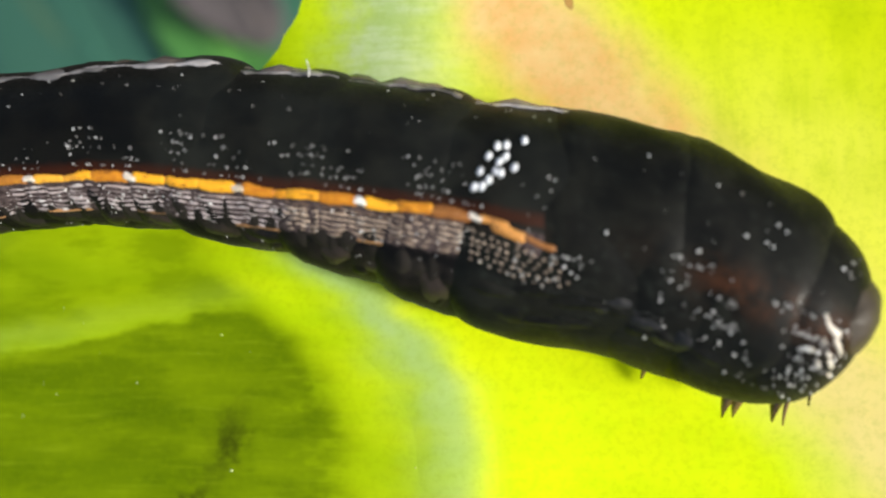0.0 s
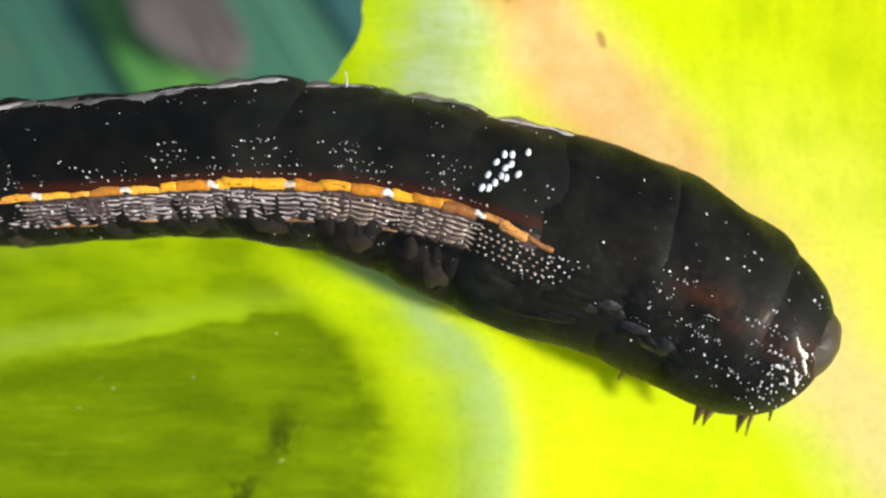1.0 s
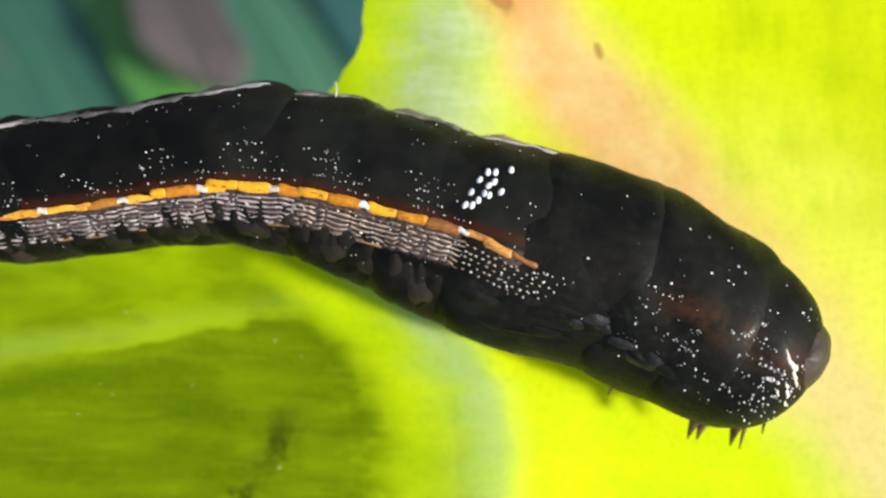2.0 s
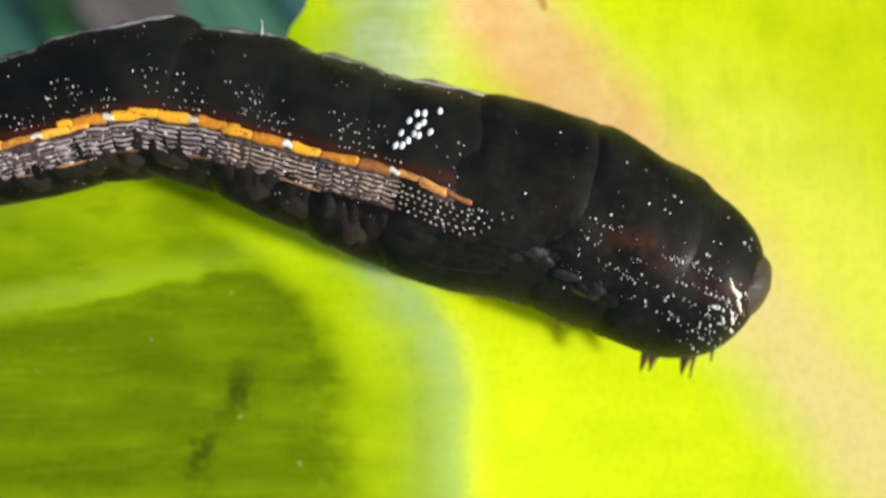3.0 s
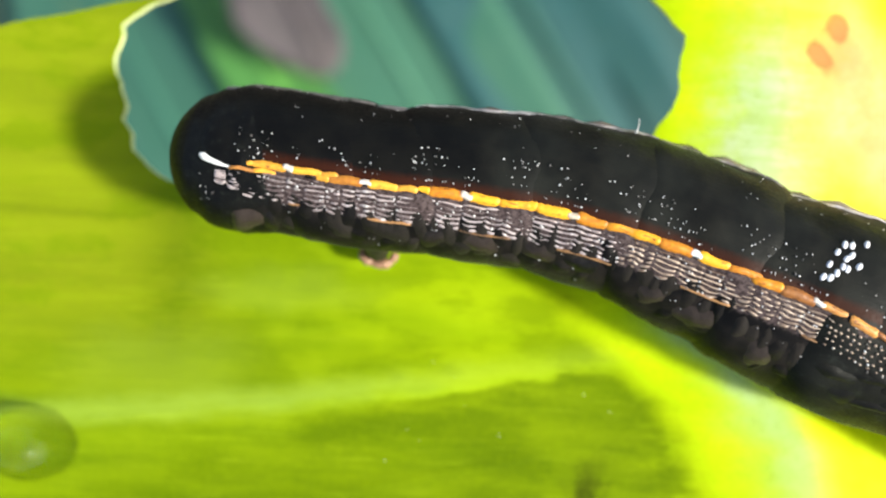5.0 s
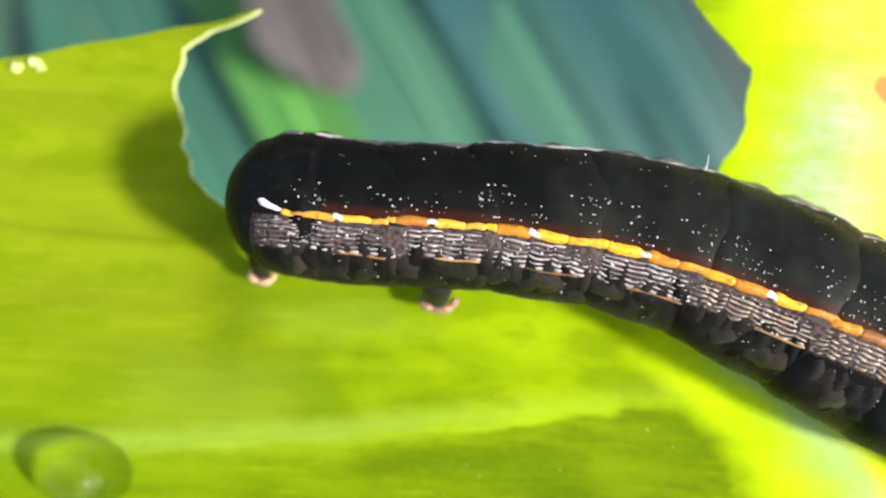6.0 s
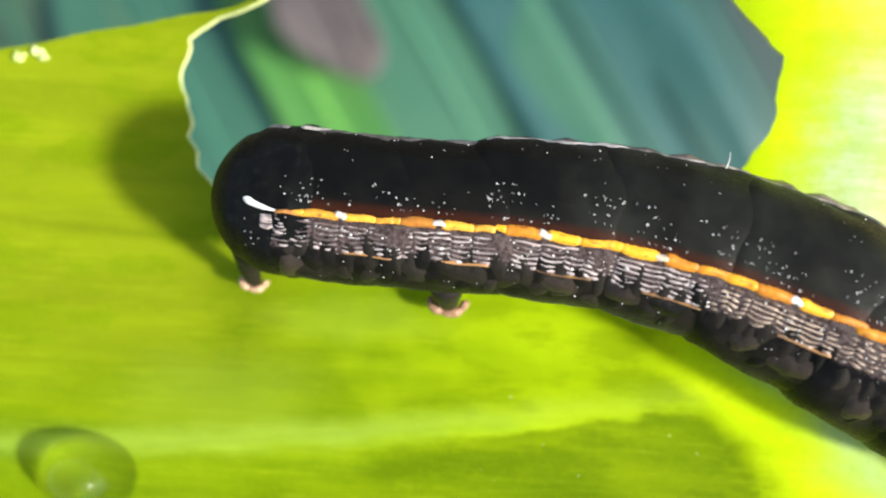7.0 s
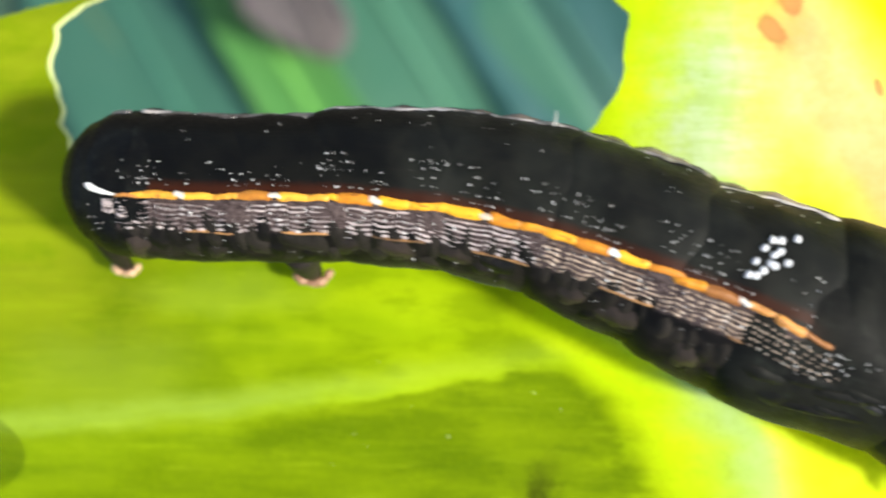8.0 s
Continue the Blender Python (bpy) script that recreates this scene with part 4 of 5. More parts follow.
def front():
    s, b, rnd = thorax(31, 3.47, -0.03, 3.19, 0.06, -0.03, -3.7, 4.3, 2.3, 1.27, 2.5, 2.5, M_SHOULDER)
    SEG["T3"] = s
    stripe_of(s, b, rnd, [(-1.7, -0.7, -0.06, -0.29, 0.34, M_TAN, "fading tan end of the stripe"), (-0.75, 0.2, -0.28, -0.52, 0.2, M_RUST, "")])
    for r in range(5):
        bm = bmesh.new()
        x = -2.2
        while x < 0.95 - 0.25 * abs(r - 2):
            b.bead(bm, x, -0.36 - 0.19 * r - 0.24 * (x + 2.0) + rnd.uniform(-0.03, 0.03), rnd.uniform(0.09, 0.15), rnd.uniform(0.06, 0.10), 0.0, -0.24)
            x += rnd.uniform(0.15, 0.30) + 0.04 * (x + 2.2)
        tagged(part("flank_line", bm, M_SUNLIT, s, "row of pale beads that runs out on the flank"), kind="stuff")
    dots(s, b, rnd, 24, (-1.2, 1.2), (-1.6, -0.6), (0.05, 0.1), 1.0)
    dots(s, b, rnd, 10, (-1.5, 1.5), (-1.5, 2.5), (0.05, 0.09), 1.0)
    pleat(s, b, rnd, -2.0, 1.6, -1.9, 0.5)
    pleat(s, b, rnd, -1.6, 1.8, -2.6, 0.45)
    s, b, rnd = thorax(32, 3.64, -0.015, 3.24, -0.015, 0.01, -4.1, 3.2, 2.1, 2.5, 2.4, 2.2)
    SEG["T2"] = s
    dots(s, b, rnd, 12, (-1.5, 1.5), (-2.0, 2.6), (0.05, 0.09), 1.0)
    pleat(s, b, rnd, -1.6, 1.6, -1.8, 0.4)
    pleat(s, b, rnd, -1.8, 1.7, -2.5, 0.5)
    wavy_folds(s, b, rnd, ((-1.0, -2.0, 0.40), (-0.45, -2.2, 0.30), (0.05, -1.95, 0.42), (0.6, -2.15, 0.32), (1.1, -1.9, 0.40)))
    s, b, rnd = thorax(33, 3.58, 0.01, 3.24, -0.078, -0.03, -3.6, 3.86, 2.36, 1.97, 2.0, 2.5, M_FACE)
    SEG["T1"] = s
    dots(s, b, rnd, 110, (-1.3, 2.7), (-2.6, 0.2), (0.03, 0.08), 0.75)
    wavy_folds(s, b, rnd, ((-1.0, -2.25, 0.36), (-0.4, -2.45, 0.30), (0.2, -2.3, 0.34)))
    dots(s, b, rnd, 14, (-1.2, 1.6), (0.2, 2.5), (0.05, 0.11), 1.0)
    pleat(s, b, rnd, -1.6, 1.2, -2.4, 0.45)
    bm = bmesh.new()
    spike(bm, (-0.2, -3.2, ZC), (-0.05, -3.95, ZC - 0.6), 0.2, 0.04, 8)
    part("leg", bm, M_CLAW, s, "dark amber clawed leg")


def head():
    rnd = random.Random(41)
    b = Barrel(3.18, -0.10, 3.02, -0.16, 0.0, -0.10, x0=-3.8, x1=2.6, round0=2.15, round1=2.5, rings=0.002, power0=2.25)
    s = SEG["HD"] = ring("head", b, M_FACE, "blunt dark speckled head")
    bm = bmesh.new()
    lump(bm, (1.42, 0.2, ZC + 0.7), (1.25, 1.65, 1.85), -0.25, 36, 24)
    for v in bm.verts:
        v.co *= 1 + 0.012 * noise.noise(v.co * 2.1) + 0.006 * noise.noise(v.co * 6)
    part("head_shell", bm, M_HEAD, s, "smooth brown-grey head capsule")
    dots(s, b, rnd, 165, (-2.2, 1.9), (-2.5, 0.2), (0.035, 0.09), 0.8)
    dots(s, b, rnd, 26, (-1.5, 1.5), (0.1, 2.2), (0.05, 0.11), 1.3)
    dots(s, b, rnd, 46, (0.3, 1.9), (-2.1, -0.4), (0.07, 0.13), 0.9)
    bm = bmesh.new()
    for fx, fy, fw in ((0.75, 0.05, 0.16), (0.95, -0.12, 0.22), (1.2, -0.2, 0.26), (1.4, -0.45, 0.22), (1.62, -0.62, 0.16), (1.35, -0.85, 0.15), (1.55, -1.05, 0.2),
                       (1.2, -1.2, 0.12), (1.0, -0.55, 0.11), (0.8, -0.9, 0.10), (1.75, -1.35, 0.13)):
        b.patch(bm, fx - fw * 0.7, fx + fw * 0.7, fy + 0.05, fy - 0.06, fw, 0.10, rnd, 6)
    part("face_mark", bm, M_WHITE, s, "creamy white mark on the face")
    for x, y, tx, ty in ((0.0, -2.5, 0.2, -4.0), (0.3, -2.5, 0.5, -3.85), (1.3, -2.0, 1.65, -3.45), (1.55, -1.9, 2.0, -3.4), (2.0, -1.2, 2.45, -2.5)):
        bm = bmesh.new()
        spike(bm, (x, y, ZC), (tx, ty, ZC - 0.7), 0.42 if tx < 2 else 0.14, 0.03, 10, (-0.1, 0, 0.1))
        part("leg", bm, M_CLAW, s, "dark amber clawed leg")


front()
head()


# ---- water on the leaf ----
def water_drop(x, y, rx, ry, high, turn=0.0):
    bm = bmesh.new()
    big = rx > 0.5
    lump(bm, (0, 0, 0), (rx, ry, high), turn, 32 if big else 10, 20 if big else 6)
    if big:
        bmesh.ops.delete(bm, geom=[v for v in bm.verts if v.co.z < -0.05 * high], context="VERTS")
    for v in bm.verts:
        v.co.z = v.co.z * 0.12 if v.co.z < 0 else v.co.z
        if big:
            v.co.x -= 0.22 * max(-v.co.x / rx, 0) ** 3 * rx * (1 - v.co.z / high)
    z = float(leaf_height(np.array(x), np.array(y)))
    ob = new("water_drop", mesh_of("water_drop", bm, M_WATER if big else M_DEW))
    ob.matrix_basis = pose(x * MM, y * MM, z * MM)
    return tagged(ob, "clear round water drop lying on the leaf" if big else "tiny dew drop on the leaf, its glint painted pale", "water drop", "" if big else "dew drops on the leaf")


water_drop(-30.9, -5.6, 1.8, 1.5, 2.4, -0.15)
for dx, dy, dr in ((-8.45, -7.95, 0.10), (-1.5, -7.7, 0.08), (-6.1, -9.9, 0.09), (-22.1, -7.95, 0.07), (-8.66, -2.95, 0.09), (-14.7, -1.83, 0.050), (-15.2, -5.1, 0.050),
                   (-15.7, -4.65, 0.043), (-16.6, -5.9, 0.050), (-7.6, -3.6, 0.043), (-13.4, -3.55, 0.043), (-12.0, -4.7, 0.058), (-13.9, -2.4, 0.043), (-9.6, -3.6, 0.036)):
    water_drop(dx, dy, dr * 0.62, dr * 0.36, dr * 0.3)


def crumb(x, y, size, seed):
    """A pale chewed bit left at the edge of the leaf."""
    rnd = random.Random(seed)
    bm = bmesh.new()
    for _ in range(5):
        lump(bm, [rnd.uniform(-0.5, 0.5) * size, rnd.uniform(-0.25, 0.25) * size, 0.2 * size], [size * rnd.uniform(0.2, 0.4) for _ in range(3)], rnd.uniform(0, 3), 10, 7)
    for v in bm.verts:
        v.co *= 1 + 0.2 * noise.noise(v.co * 5 + Vector((seed, 0, 0)))
    ob = new("leaf_crumb", mesh_of("leaf_crumb", bm, M_EDGE))
    ob.matrix_basis = pose(x * MM, y * MM, float(leaf_height(np.array(x), np.array(y))) * MM)
    return tagged(ob, "pale chewed crumb on the leaf's outer edge", "leaf crumb", "crumbs on the leaf edge")


crumb(-34.6, 11.1, 0.55, 1)
crumb(-35.5, 10.9, 0.5, 2)


def motions():
    """The body creeps and stretches: each ring glides along the leaf."""
    walk(SEG["tail"], [
        (0.0, pose(-0.01895, 0.00395, 0.00000, 19.0, 0, 4.5)),
        (0.2, pose(-0.01883, 0.00341, 0.00000, 18.8, 0, 4.4)),
        (0.5, pose(-0.01878, 0.00334, 0.00000, 18.5, 0, 4.1)),
        (1.0, pose(-0.01878, 0.00359, 0.00000, 18.0, 0, 3.7)),
        (2.5, pose(-0.01881, 0.00307, 0.00000, 18.0, 0, 3.9)),
        (3.0, pose(-0.01957, 0.00328, 0.00000, 13.1, 0, 3.6)),
        (3.2, pose(-0.01986, 0.00349, 0.00000, 8.0, 0, 4.0)),
        (3.3, pose(-0.02028, 0.00365, 0.00000, 7.0, 0, 4.2)),
        (3.4, pose(-0.02017, 0.00360, 0.00000, 6.5, 0, 4.2)),
        (3.5, pose(-0.01995, 0.00375, 0.00000, 6.0, 0, 3.9)),
        (3.7, pose(-0.02140, 0.00462, 0.00000, 4.2, 0, 4.8)),
        (4.0, pose(-0.02159, 0.00493, 0.00000, 4.2, 0, 5.0)),
        (4.2, pose(-0.02204, 0.00487, 0.00000, 3.5, 0, 6.2)),
        (5.3, pose(-0.02291, 0.00558, 0.00000, 0.0, 0, -9.9)),
        (5.5, pose(-0.02298, 0.00529, 0.00000, 0.0, 0, -8.7)),
        (6.0, pose(-0.02326, 0.00486, 0.00000, 0.0, 0, -6.1)),
        (6.5, pose(-0.02381, 0.00483, 0.00000, 0.0, 0, -5.4)),
        (7.0, pose(-0.02388, 0.00476, 0.00000, 0.0, 0, -4.6)),
        (7.5, pose(-0.02396, 0.00476, 0.00000, 0.0, 0, -3.8)),
        (7.8, pose(-0.02371, 0.00480, 0.00000, 0.0, 0, -4.3)),
        (8.0, pose(-0.02389, 0.00464, 0.00000, 0.0, 0, -3.4)),
    ])
    walk(SEG["r1"], [
        (0.0, pose(-0.01605, 0.00418, -0.00003, 19.0, 0, 4.4)),
        (0.2, pose(-0.01589, 0.00364, -0.00003, 18.8, 0, 4.3)),
        (0.5, pose(-0.01580, 0.00356, -0.00003, 18.5, 0, 4.5)),
        (1.0, pose(-0.01581, 0.00378, -0.00003, 18.0, 0, 3.6)),
        (2.5, pose(-0.01591, 0.00336, -0.00003, 18.0, 0, 9.5)),
        (3.0, pose(-0.01656, 0.00356, -0.00003, 13.1, 0, 9.2)),
        (3.2, pose(-0.01686, 0.00406, -0.00003, 11.0, 0, 8.0)),
        (3.3, pose(-0.01725, 0.00428, -0.00002, 10.0, 0, 8.5)),
        (3.4, pose(-0.01723, 0.00419, -0.00002, 9.0, 0, 8.4)),
        (3.5, pose(-0.01682, 0.00422, -0.00001, 8.0, 0, 6.8)),
        (3.7, pose(-0.01806, 0.00509, 0.00000, 6.0, 0, 5.0)),
        (4.0, pose(-0.01850, 0.00537, 0.00000, 6.0, 0, 3.7)),
        (4.2, pose(-0.01900, 0.00535, 0.00000, 5.0, 0, 2.9)),
        (5.3, pose(-0.01978, 0.00503, 0.00000, 0.0, 0, -9.0)),
        (5.5, pose(-0.01999, 0.00483, 0.00000, 0.0, 0, -6.7)),
        (6.0, pose(-0.02043, 0.00455, 0.00000, 0.0, 0, -3.4)),
        (6.5, pose(-0.02057, 0.00452, 0.00000, 0.0, 0, -3.7)),
        (7.0, pose(-0.02054, 0.00449, 0.00000, 0.0, 0, -3.4)),
        (7.5, pose(-0.02059, 0.00454, 0.00000, 0.0, 0, -2.6)),
        (7.8, pose(-0.02021, 0.00454, 0.00000, 0.0, 0, -3.0)),
        (8.0, pose(-0.02050, 0.00444, 0.00000, 0.0, 0, -2.3)),
    ])
    walk(SEG["r2"], [
        (0.0, pose(-0.01281, 0.00442, -0.00003, 19.0, 0, 1.4)),
        (0.2, pose(-0.01263, 0.00388, -0.00003, 18.8, 0, 0.7)),
        (0.5, pose(-0.01263, 0.00383, -0.00003, 18.5, 0, 3.2)),
        (1.0, pose(-0.01274, 0.00398, -0.00003, 18.0, 0, 3.0)),
        (2.5, pose(-0.01363, 0.00377, -0.00003, 18.0, 0, 11.9)),
        (3.0, pose(-0.01439, 0.00394, -0.00003, 13.1, 0, 12.5)),
        (3.2, pose(-0.01476, 0.00455, -0.00003, 11.0, 0, 11.6)),
        (3.3, pose(-0.01505, 0.00486, -0.00002, 10.0, 0, 11.6)),
        (3.4, pose(-0.01497, 0.00474, -0.00002, 9.0, 0, 10.2)),
        (3.5, pose(-0.01473, 0.00463, -0.00001, 8.0, 0, 8.4)),
        (3.7, pose(-0.01552, 0.00531, 0.00000, 6.0, 0, 3.6)),
        (4.0, pose(-0.01599, 0.00539, 0.00000, 6.0, 0, -0.9)),
        (4.2, pose(-0.01635, 0.00532, 0.00000, 5.0, 0, -3.7)),
        (5.3, pose(-0.01699, 0.00464, 0.00000, 0.0, 0, -6.2)),
        (5.5, pose(-0.01701, 0.00459, 0.00000, 0.0, 0, -4.4)),
        (6.0, pose(-0.01722, 0.00450, 0.00000, 0.0, 0, -2.6)),
        (6.5, pose(-0.01736, 0.00443, 0.00000, 0.0, 0, -2.9)),
        (7.0, pose(-0.01734, 0.00436, 0.00000, 0.0, 0, -3.0)),
        (7.5, pose(-0.01734, 0.00445, 0.00000, 0.0, 0, -2.6)),
        (7.8, pose(-0.01711, 0.00446, 0.00000, 0.0, 0, -3.1)),
        (8.0, pose(-0.01727, 0.00438, 0.00000, 0.0, 0, -2.2)),
    ])
    walk(SEG["r3"], [
        (0.0, pose(-0.00928, 0.00401, -0.00005, 15.5, 0, -4.5)),
        (0.2, pose(-0.00928, 0.00337, -0.00006, 15.1, 0, -3.9)),
        (0.5, pose(-0.00933, 0.00353, -0.00006, 14.5, 0, -1.5)),
        (1.0, pose(-0.00965, 0.00369, -0.00005, 13.5, 0, 1.2)),
        (2.5, pose(-0.01080, 0.00358, -0.00005, 10.5, 0, 5.8)),
        (3.0, pose(-0.01167, 0.00404, -0.00004, 8.1, 0, 6.0)),
        (3.2, pose(-0.01187, 0.00465, -0.00003, 7.0, 0, 3.9)),
        (3.3, pose(-0.01213, 0.00495, -0.00003, 6.4, 0, 1.9)),
        (3.4, pose(-0.01213, 0.00480, -0.00003, 5.8, 0, 1.3)),
        (3.5, pose(-0.01200, 0.00463, -0.00002, 5.2, 0, 0.0)),
        (3.7, pose(-0.01263, 0.00522, -0.00001, 4.0, 0, -3.6)),
        (4.0, pose(-0.01305, 0.00501, -0.00001, 4.0, 0, -8.0)),
        (4.2, pose(-0.01332, 0.00483, -0.00001, 3.5, 0, -7.9)),
        (5.3, pose(-0.01352, 0.00446, -0.00001, 1.0, 0, -7.4)),
        (5.5, pose(-0.01358, 0.00445, -0.00001, 1.0, 0, -6.6)),
        (6.0, pose(-0.01375, 0.00435, -0.00001, 1.0, 0, -6.6)),
        (6.5, pose(-0.01388, 0.00429, -0.00001, 1.0, 0, -6.3)),
        (7.0, pose(-0.01391, 0.00425, -0.00001, 1.0, 0, -6.4)),
        (7.5, pose(-0.01391, 0.00434, -0.00001, 1.0, 0, -6.6)),
        (7.8, pose(-0.01361, 0.00429, -0.00001, 1.0, 0, -7.1)),
        (8.0, pose(-0.01389, 0.00429, -0.00001, 1.0, 0, -6.2)),
    ])
    walk(SEG["r4"], [
        (0.0, pose(-0.00578, 0.00277, -0.00006, 8.0, 0, -7.8)),
        (0.2, pose(-0.00593, 0.00226, -0.00006, 7.2, 0, -5.7)),
        (0.5, pose(-0.00625, 0.00240, -0.00005, 6.0, 0, -4.5)),
        (1.0, pose(-0.00694, 0.00267, -0.00004, 4.0, 0, -3.5)),
        (2.5, pose(-0.00780, 0.00268, -0.00003, 3.0, 0, -7.7)),
        (3.0, pose(-0.00860, 0.00324, -0.00002, 2.3, 0, -10.7)),
        (3.2, pose(-0.00912, 0.00388, -0.00002, 2.0, 0, -12.9)),
        (3.3, pose(-0.00942, 0.00416, -0.00002, 1.6, 0, -12.8)),
        (3.4, pose(-0.00951, 0.00406, -0.00001, 1.2, 0, -11.9)),
        (3.5, pose(-0.00922, 0.00389, -0.00001, 0.8, 0, -11.7)),
        (3.7, pose(-0.00963, 0.00433, 0.00000, 0.0, 0, -12.7)),
        (4.0, pose(-0.00948, 0.00385, 0.00000, 0.0, 0, -13.5)),
        (4.2, pose(-0.00963, 0.00387, 0.00000, 0.0, 0, -12.6)),
        (5.3, pose(-0.00988, 0.00373, 0.00000, 0.0, 0, -13.3)),
        (5.5, pose(-0.00992, 0.00377, 0.00000, 0.0, 0, -12.8)),
        (6.0, pose(-0.01004, 0.00367, 0.00000, 0.0, 0, -12.7)),
        (6.5, pose(-0.01015, 0.00363, 0.00000, 0.0, 0, -12.3)),
        (7.0, pose(-0.01022, 0.00356, 0.00000, 0.0, 0, -12.5)),
        (7.5, pose(-0.01022, 0.00363, 0.00000, 0.0, 0, -12.6)),
        (7.8, pose(-0.00990, 0.00356, 0.00000, 0.0, 0, -13.4)),
        (8.0, pose(-0.01028, 0.00363, 0.00000, 0.0, 0, -12.8)),
    ])
    walk(SEG["r5"], [
        (0.0, pose(-0.00203, 0.00182, -0.00002, 4.0, 0, -8.9)),
        (0.2, pose(-0.00268, 0.00149, -0.00002, 3.4, 0, -7.5)),
        (0.5, pose(-0.00292, 0.00176, -0.00002, 2.5, 0, -6.9)),
        (1.0, pose(-0.00363, 0.00200, -0.00001, 1.0, 0, -9.7)),
        (2.5, pose(-0.00479, 0.00177, -0.00001, 1.0, 0, -14.4)),
        (3.0, pose(-0.00538, 0.00214, -0.00001, 1.0, 0, -16.2)),
        (3.2, pose(-0.00556, 0.00261, -0.00001, 1.0, 0, -17.7)),
        (3.3, pose(-0.00574, 0.00293, -0.00001, 0.8, 0, -17.4)),
        (3.4, pose(-0.00578, 0.00290, -0.00000, 0.6, 0, -16.6)),
        (3.5, pose(-0.00556, 0.00280, -0.00000, 0.4, 0, -17.1)),
        (3.7, pose(-0.00561, 0.00323, 0.00000, 0.0, 0, -16.7)),
        (4.0, pose(-0.00543, 0.00276, 0.00000, 0.0, 0, -16.5)),
        (4.2, pose(-0.00572, 0.00277, 0.00000, 0.0, 0, -17.3)),
        (5.3, pose(-0.00578, 0.00252, 0.00000, 0.0, 0, -18.6)),
        (5.5, pose(-0.00585, 0.00258, 0.00000, 0.0, 0, -18.6)),
        (6.0, pose(-0.00588, 0.00247, 0.00000, 0.0, 0, -18.3)),
        (6.5, pose(-0.00594, 0.00245, 0.00000, 0.0, 0, -18.2)),
        (7.0, pose(-0.00606, 0.00238, 0.00000, 0.0, 0, -18.3)),
        (7.5, pose(-0.00604, 0.00248, 0.00000, 0.0, 0, -18.3)),
        (7.8, pose(-0.00578, 0.00233, 0.00000, 0.0, 0, -18.7)),
        (8.0, pose(-0.00619, 0.00243, 0.00000, 0.0, 0, -18.7)),
    ])
    walk(SEG["r6"], [
        (0.0, pose(0.00128, 0.00079, 0.00000, 0.0, 0, -12.2)),
        (0.2, pose(0.00058, 0.00061, 0.00000, 0.0, 0, -12.0)),
        (0.5, pose(0.00008, 0.00096, 0.00000, 0.0, 0, -13.0)),
        (1.0, pose(-0.00064, 0.00114, 0.00000, 0.0, 0, -16.3)),
        (2.5, pose(-0.00140, 0.00071, 0.00000, 0.0, 0, -16.0)),
        (3.0, pose(-0.00181, 0.00100, 0.00000, 0.0, 0, -16.0)),
        (3.2, pose(-0.00172, 0.00129, 0.00000, 0.0, 0, -17.8)),
        (3.3, pose(-0.00182, 0.00159, 0.00000, 0.0, 0, -17.7)),
        (3.4, pose(-0.00185, 0.00165, 0.00000, 0.0, 0, -17.5)),
        (3.5, pose(-0.00178, 0.00151, 0.00000, 0.0, 0, -18.3)),
        (3.7, pose(-0.00163, 0.00194, 0.00000, 0.0, 0, -18.2)),
        (4.0, pose(-0.00130, 0.00144, 0.00000, 0.0, 0, -18.2)),
        (4.2, pose(-0.00161, 0.00137, 0.00000, 0.0, 0, -18.6)),
        (5.3, pose(-0.00177, 0.00100, 0.00000, 0.0, 0, -20.3)),
        (5.5, pose(-0.00179, 0.00104, 0.00000, 0.0, 0, -20.3)),
        (6.0, pose(-0.00181, 0.00095, 0.00000, 0.0, 0, -20.3)),
        (6.5, pose(-0.00189, 0.00092, 0.00000, 0.0, 0, -20.4)),
        (7.0, pose(-0.00209, 0.00087, 0.00000, 0.0, 0, -20.6)),
        (7.5, pose(-0.00209, 0.00094, 0.00000, 0.0, 0, -20.9)),
        (7.8, pose(-0.00177, 0.00080, 0.00000, 0.0, 0, -20.7)),
        (8.0, pose(-0.00218, 0.00088, 0.00000, 0.0, 0, -20.8)),
    ])
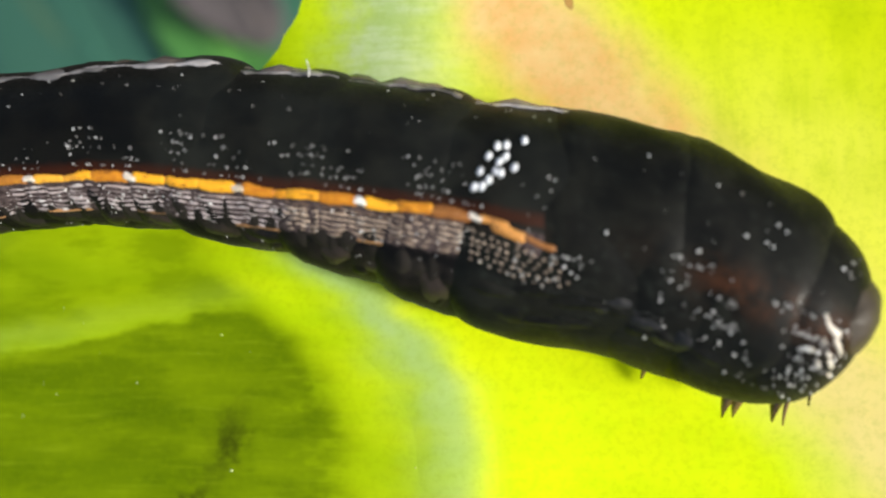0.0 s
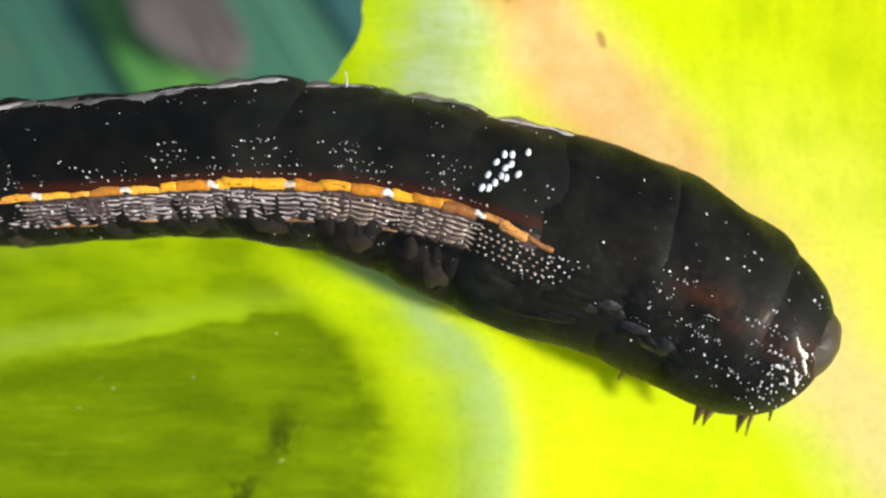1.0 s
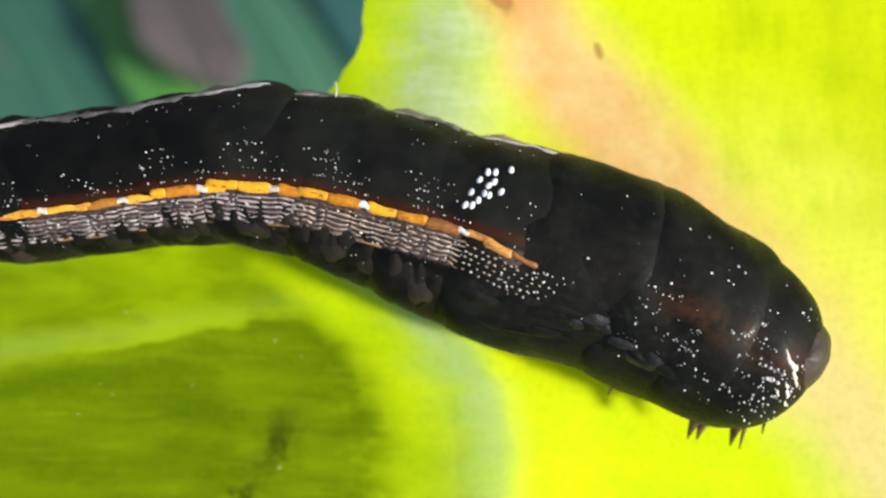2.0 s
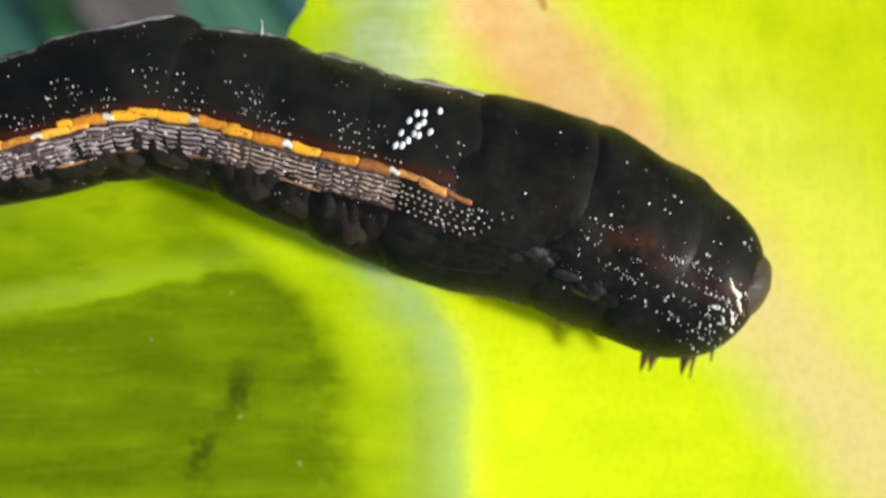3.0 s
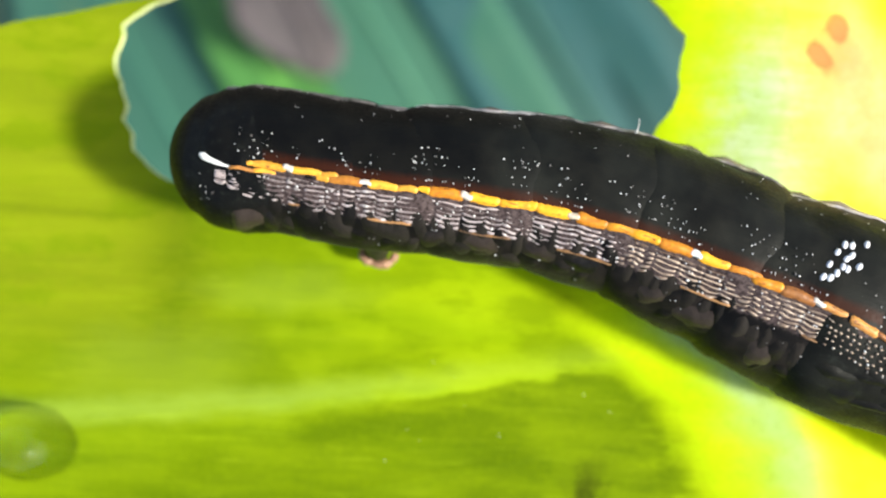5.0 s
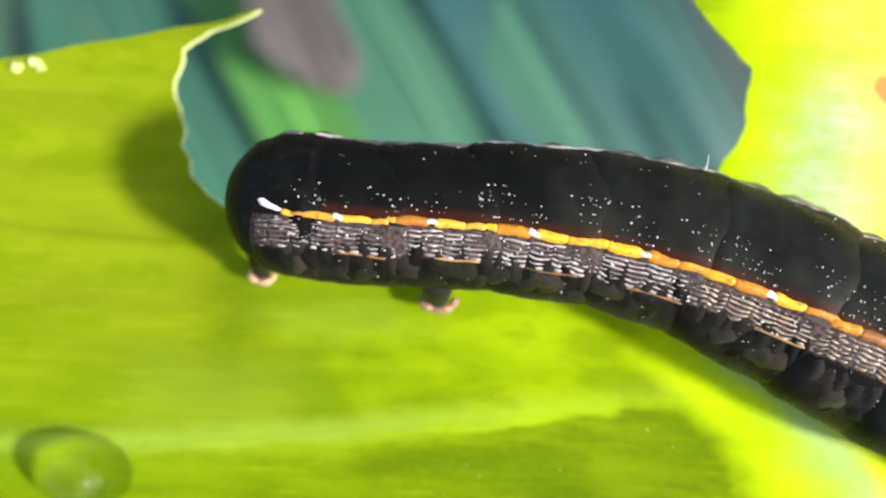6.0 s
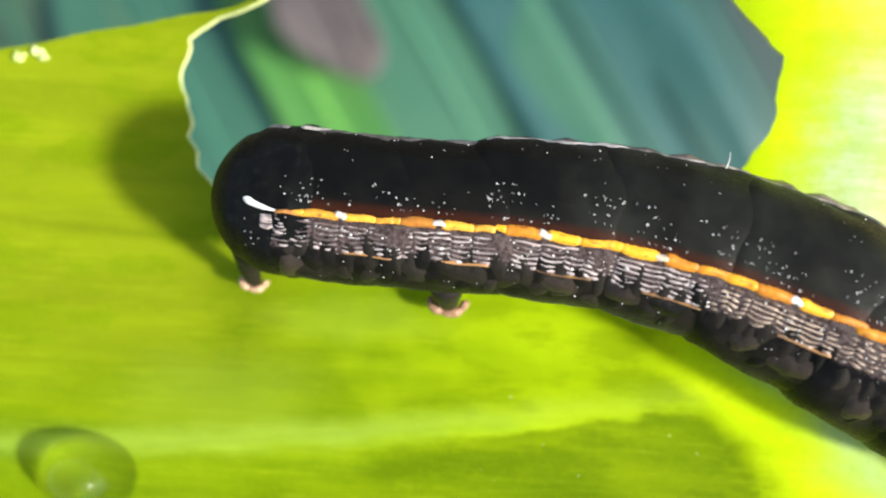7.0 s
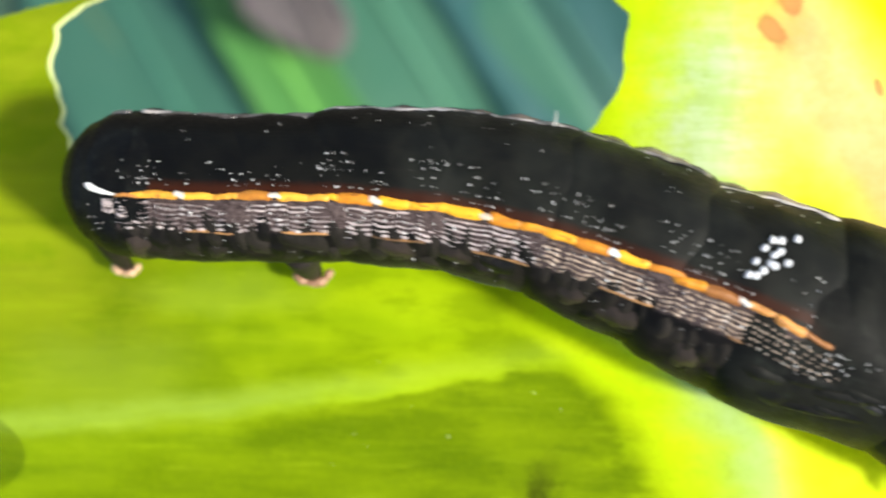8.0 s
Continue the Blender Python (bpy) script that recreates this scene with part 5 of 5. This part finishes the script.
    walk(SEG["T3"], [
        (0.0, pose(0.00343, 0.00035, 0.00000, 0.0, 0, -9.4)),
        (0.2, pose(0.00266, 0.00018, 0.00000, 0.0, 0, -10.3)),
        (0.5, pose(0.00223, 0.00048, 0.00000, 0.0, 0, -11.3)),
        (1.0, pose(0.00164, 0.00050, 0.00000, 0.0, 0, -13.7)),
        (2.5, pose(0.00099, 0.00012, 0.00000, 0.0, 0, -11.3)),
        (3.0, pose(0.00068, 0.00040, 0.00000, 0.0, 0, -11.0)),
        (3.2, pose(0.00091, 0.00053, 0.00000, 0.0, 0, -13.2)),
        (3.3, pose(0.00080, 0.00085, 0.00000, 0.0, 0, -12.6)),
        (3.4, pose(0.00077, 0.00088, 0.00000, 0.0, 0, -13.1)),
        (3.5, pose(0.00083, 0.00073, 0.00000, 0.0, 0, -13.3)),
        (3.7, pose(0.00100, 0.00116, 0.00000, 0.0, 0, -13.3)),
        (4.0, pose(0.00139, 0.00064, 0.00000, 0.0, 0, -13.5)),
        (4.2, pose(0.00107, 0.00057, 0.00000, 0.0, 0, -13.3)),
        (5.3, pose(0.00088, 0.00016, 0.00000, 0.0, 0, -14.7)),
        (5.5, pose(0.00088, 0.00018, 0.00000, 0.0, 0, -14.7)),
        (6.0, pose(0.00084, 0.00008, 0.00000, 0.0, 0, -15.0)),
        (6.5, pose(0.00073, 0.00007, 0.00000, 0.0, 0, -14.9)),
        (7.0, pose(0.00046, 0.00003, 0.00000, 0.0, 0, -15.2)),
        (7.5, pose(0.00045, 0.00009, 0.00000, 0.0, 0, -15.5)),
        (7.8, pose(0.00079, -0.00006, 0.00000, 0.0, 0, -15.5)),
        (8.0, pose(0.00039, 0.00003, 0.00000, 0.0, 0, -15.4)),
    ])
    walk(SEG["T2"], [
        (0.0, pose(0.00574, 0.00015, 0.00000, 0.0, 0, -13.2)),
        (0.2, pose(0.00488, -0.00003, 0.00000, 0.0, 0, -14.0)),
        (0.5, pose(0.00452, 0.00020, 0.00000, 0.0, 0, -15.0)),
        (1.0, pose(0.00408, 0.00006, 0.00000, 0.0, 0, -17.4)),
        (2.5, pose(0.00354, -0.00024, 0.00000, 0.0, 0, -15.0)),
        (3.0, pose(0.00334, 0.00002, 0.00000, 0.0, 0, -14.7)),
        (3.2, pose(0.00370, -0.00002, 0.00000, 0.0, 0, -16.9)),
        (3.3, pose(0.00361, 0.00034, 0.00000, 0.0, 0, -16.3)),
        (3.4, pose(0.00355, 0.00035, 0.00000, 0.0, 0, -16.8)),
        (3.5, pose(0.00363, 0.00018, 0.00000, 0.0, 0, -17.0)),
        (3.7, pose(0.00384, 0.00060, 0.00000, 0.0, 0, -17.0)),
        (4.0, pose(0.00425, 0.00007, 0.00000, 0.0, 0, -17.1)),
        (4.2, pose(0.00396, 0.00001, 0.00000, 0.0, 0, -17.0)),
        (5.3, pose(0.00372, -0.00047, 0.00000, 0.0, 0, -18.4)),
        (5.5, pose(0.00372, -0.00045, 0.00000, 0.0, 0, -18.4)),
        (6.0, pose(0.00368, -0.00057, 0.00000, 0.0, 0, -18.6)),
        (6.5, pose(0.00353, -0.00057, 0.00000, 0.0, 0, -18.7)),
        (7.0, pose(0.00316, -0.00059, 0.00000, 0.0, 0, -19.0)),
        (7.5, pose(0.00314, -0.00054, 0.00000, 0.0, 0, -19.2)),
        (7.8, pose(0.00350, -0.00071, 0.00000, 0.0, 0, -19.3)),
        (8.0, pose(0.00312, -0.00061, 0.00000, 0.0, 0, -19.1)),
    ])
    walk(SEG["T1"], [
        (0.0, pose(0.00793, -0.00082, 0.00000, 0.0, 0, -25.4)),
        (0.2, pose(0.00698, -0.00099, 0.00000, 0.0, 0, -26.2)),
        (0.5, pose(0.00668, -0.00083, 0.00000, 0.0, 0, -27.2)),
        (1.0, pose(0.00636, -0.00114, 0.00000, 0.0, 0, -29.6)),
        (2.5, pose(0.00596, -0.00139, 0.00000, 0.0, 0, -27.2)),
        (3.0, pose(0.00588, -0.00115, 0.00000, 0.0, 0, -26.9)),
        (3.2, pose(0.00637, -0.00136, 0.00000, 0.0, 0, -29.1)),
        (3.3, pose(0.00628, -0.00098, 0.00000, 0.0, 0, -28.5)),
        (3.4, pose(0.00621, -0.00099, 0.00000, 0.0, 0, -29.0)),
        (3.5, pose(0.00628, -0.00116, 0.00000, 0.0, 0, -29.2)),
        (3.7, pose(0.00652, -0.00076, 0.00000, 0.0, 0, -29.1)),
        (4.0, pose(0.00699, -0.00132, 0.00000, 0.0, 0, -29.3)),
        (4.2, pose(0.00669, -0.00138, 0.00000, 0.0, 0, -29.1)),
        (5.3, pose(0.00640, -0.00191, 0.00000, 0.0, 0, -30.5)),
        (5.5, pose(0.00642, -0.00191, 0.00000, 0.0, 0, -30.6)),
        (6.0, pose(0.00636, -0.00202, 0.00000, 0.0, 0, -30.8)),
        (6.5, pose(0.00617, -0.00200, 0.00000, 0.0, 0, -30.9)),
        (7.0, pose(0.00570, -0.00199, 0.00000, 0.0, 0, -31.3)),
        (7.5, pose(0.00565, -0.00194, 0.00000, 0.0, 0, -31.6)),
        (7.8, pose(0.00605, -0.00213, 0.00000, 0.0, 0, -31.5)),
        (8.0, pose(0.00567, -0.00203, 0.00000, 0.0, 0, -31.4)),
    ])
    walk(SEG["HD"], [
        (0.0, pose(0.01030, -0.00199, 0.00000, 0.0, 0, -26.6)),
        (0.2, pose(0.00922, -0.00218, 0.00000, 0.0, 0, -27.4)),
        (0.5, pose(0.00901, -0.00210, 0.00000, 0.0, 0, -28.4)),
        (1.0, pose(0.00892, -0.00265, 0.00000, 0.0, 0, -30.8)),
        (2.5, pose(0.00873, -0.00284, 0.00000, 0.0, 0, -28.4)),
        (3.0, pose(0.00890, -0.00272, 0.00000, 0.0, 0, -28.1)),
        (3.2, pose(0.00952, -0.00312, 0.00000, 0.0, 0, -30.3)),
        (3.3, pose(0.00934, -0.00266, 0.00000, 0.0, 0, -29.7)),
        (3.4, pose(0.00925, -0.00268, 0.00000, 0.0, 0, -30.2)),
        (3.5, pose(0.00933, -0.00287, 0.00000, 0.0, 0, -30.4)),
        (3.7, pose(0.00961, -0.00249, 0.00000, 0.0, 0, -30.3)),
        (4.0, pose(0.01012, -0.00308, 0.00000, 0.0, 0, -30.5)),
        (4.2, pose(0.00985, -0.00315, 0.00000, 0.0, 0, -30.3)),
        (5.3, pose(0.00947, -0.00373, 0.00000, 0.0, 0, -31.7)),
        (5.5, pose(0.00950, -0.00373, 0.00000, 0.0, 0, -31.8)),
        (6.0, pose(0.00943, -0.00385, 0.00000, 0.0, 0, -32.0)),
        (6.5, pose(0.00918, -0.00381, 0.00000, 0.0, 0, -32.1)),
        (7.0, pose(0.00859, -0.00376, 0.00000, 0.0, 0, -32.4)),
        (7.5, pose(0.00852, -0.00371, 0.00000, 0.0, 0, -32.8)),
        (7.8, pose(0.00894, -0.00392, 0.00000, 0.0, 0, -32.9)),
        (8.0, pose(0.00859, -0.00381, 0.00000, 0.0, 0, -32.6)),
    ])
    walk(SEG["leg"], [(0.0, pose(0, 0.00120, 0.00060)), (2.5, pose(0, 0.00120, 0.00060)), (3.5, pose(0, 0.00105, 0.00040)), (4.2, pose(0, 0.00095, 0.00040)), (5.4, pose(0, 0.00005, 0.00000)), (6.0, pose(0, 0.00000, 0.00000)), (8.0, pose(0, 0.00000, 0.00000))])
    walk(SEG["rear_leg"], [(0.0, pose(0.0004, 0.00165, 0.00040)), (4.2, pose(0.0004, 0.00165, 0.00040)), (5.5, pose(0.0002, 0.00095, 0.00030)), (6.3, pose(0, 0.00010, 0.00000)), (8.0, pose(0, 0.00000, 0.00000))])


motions()
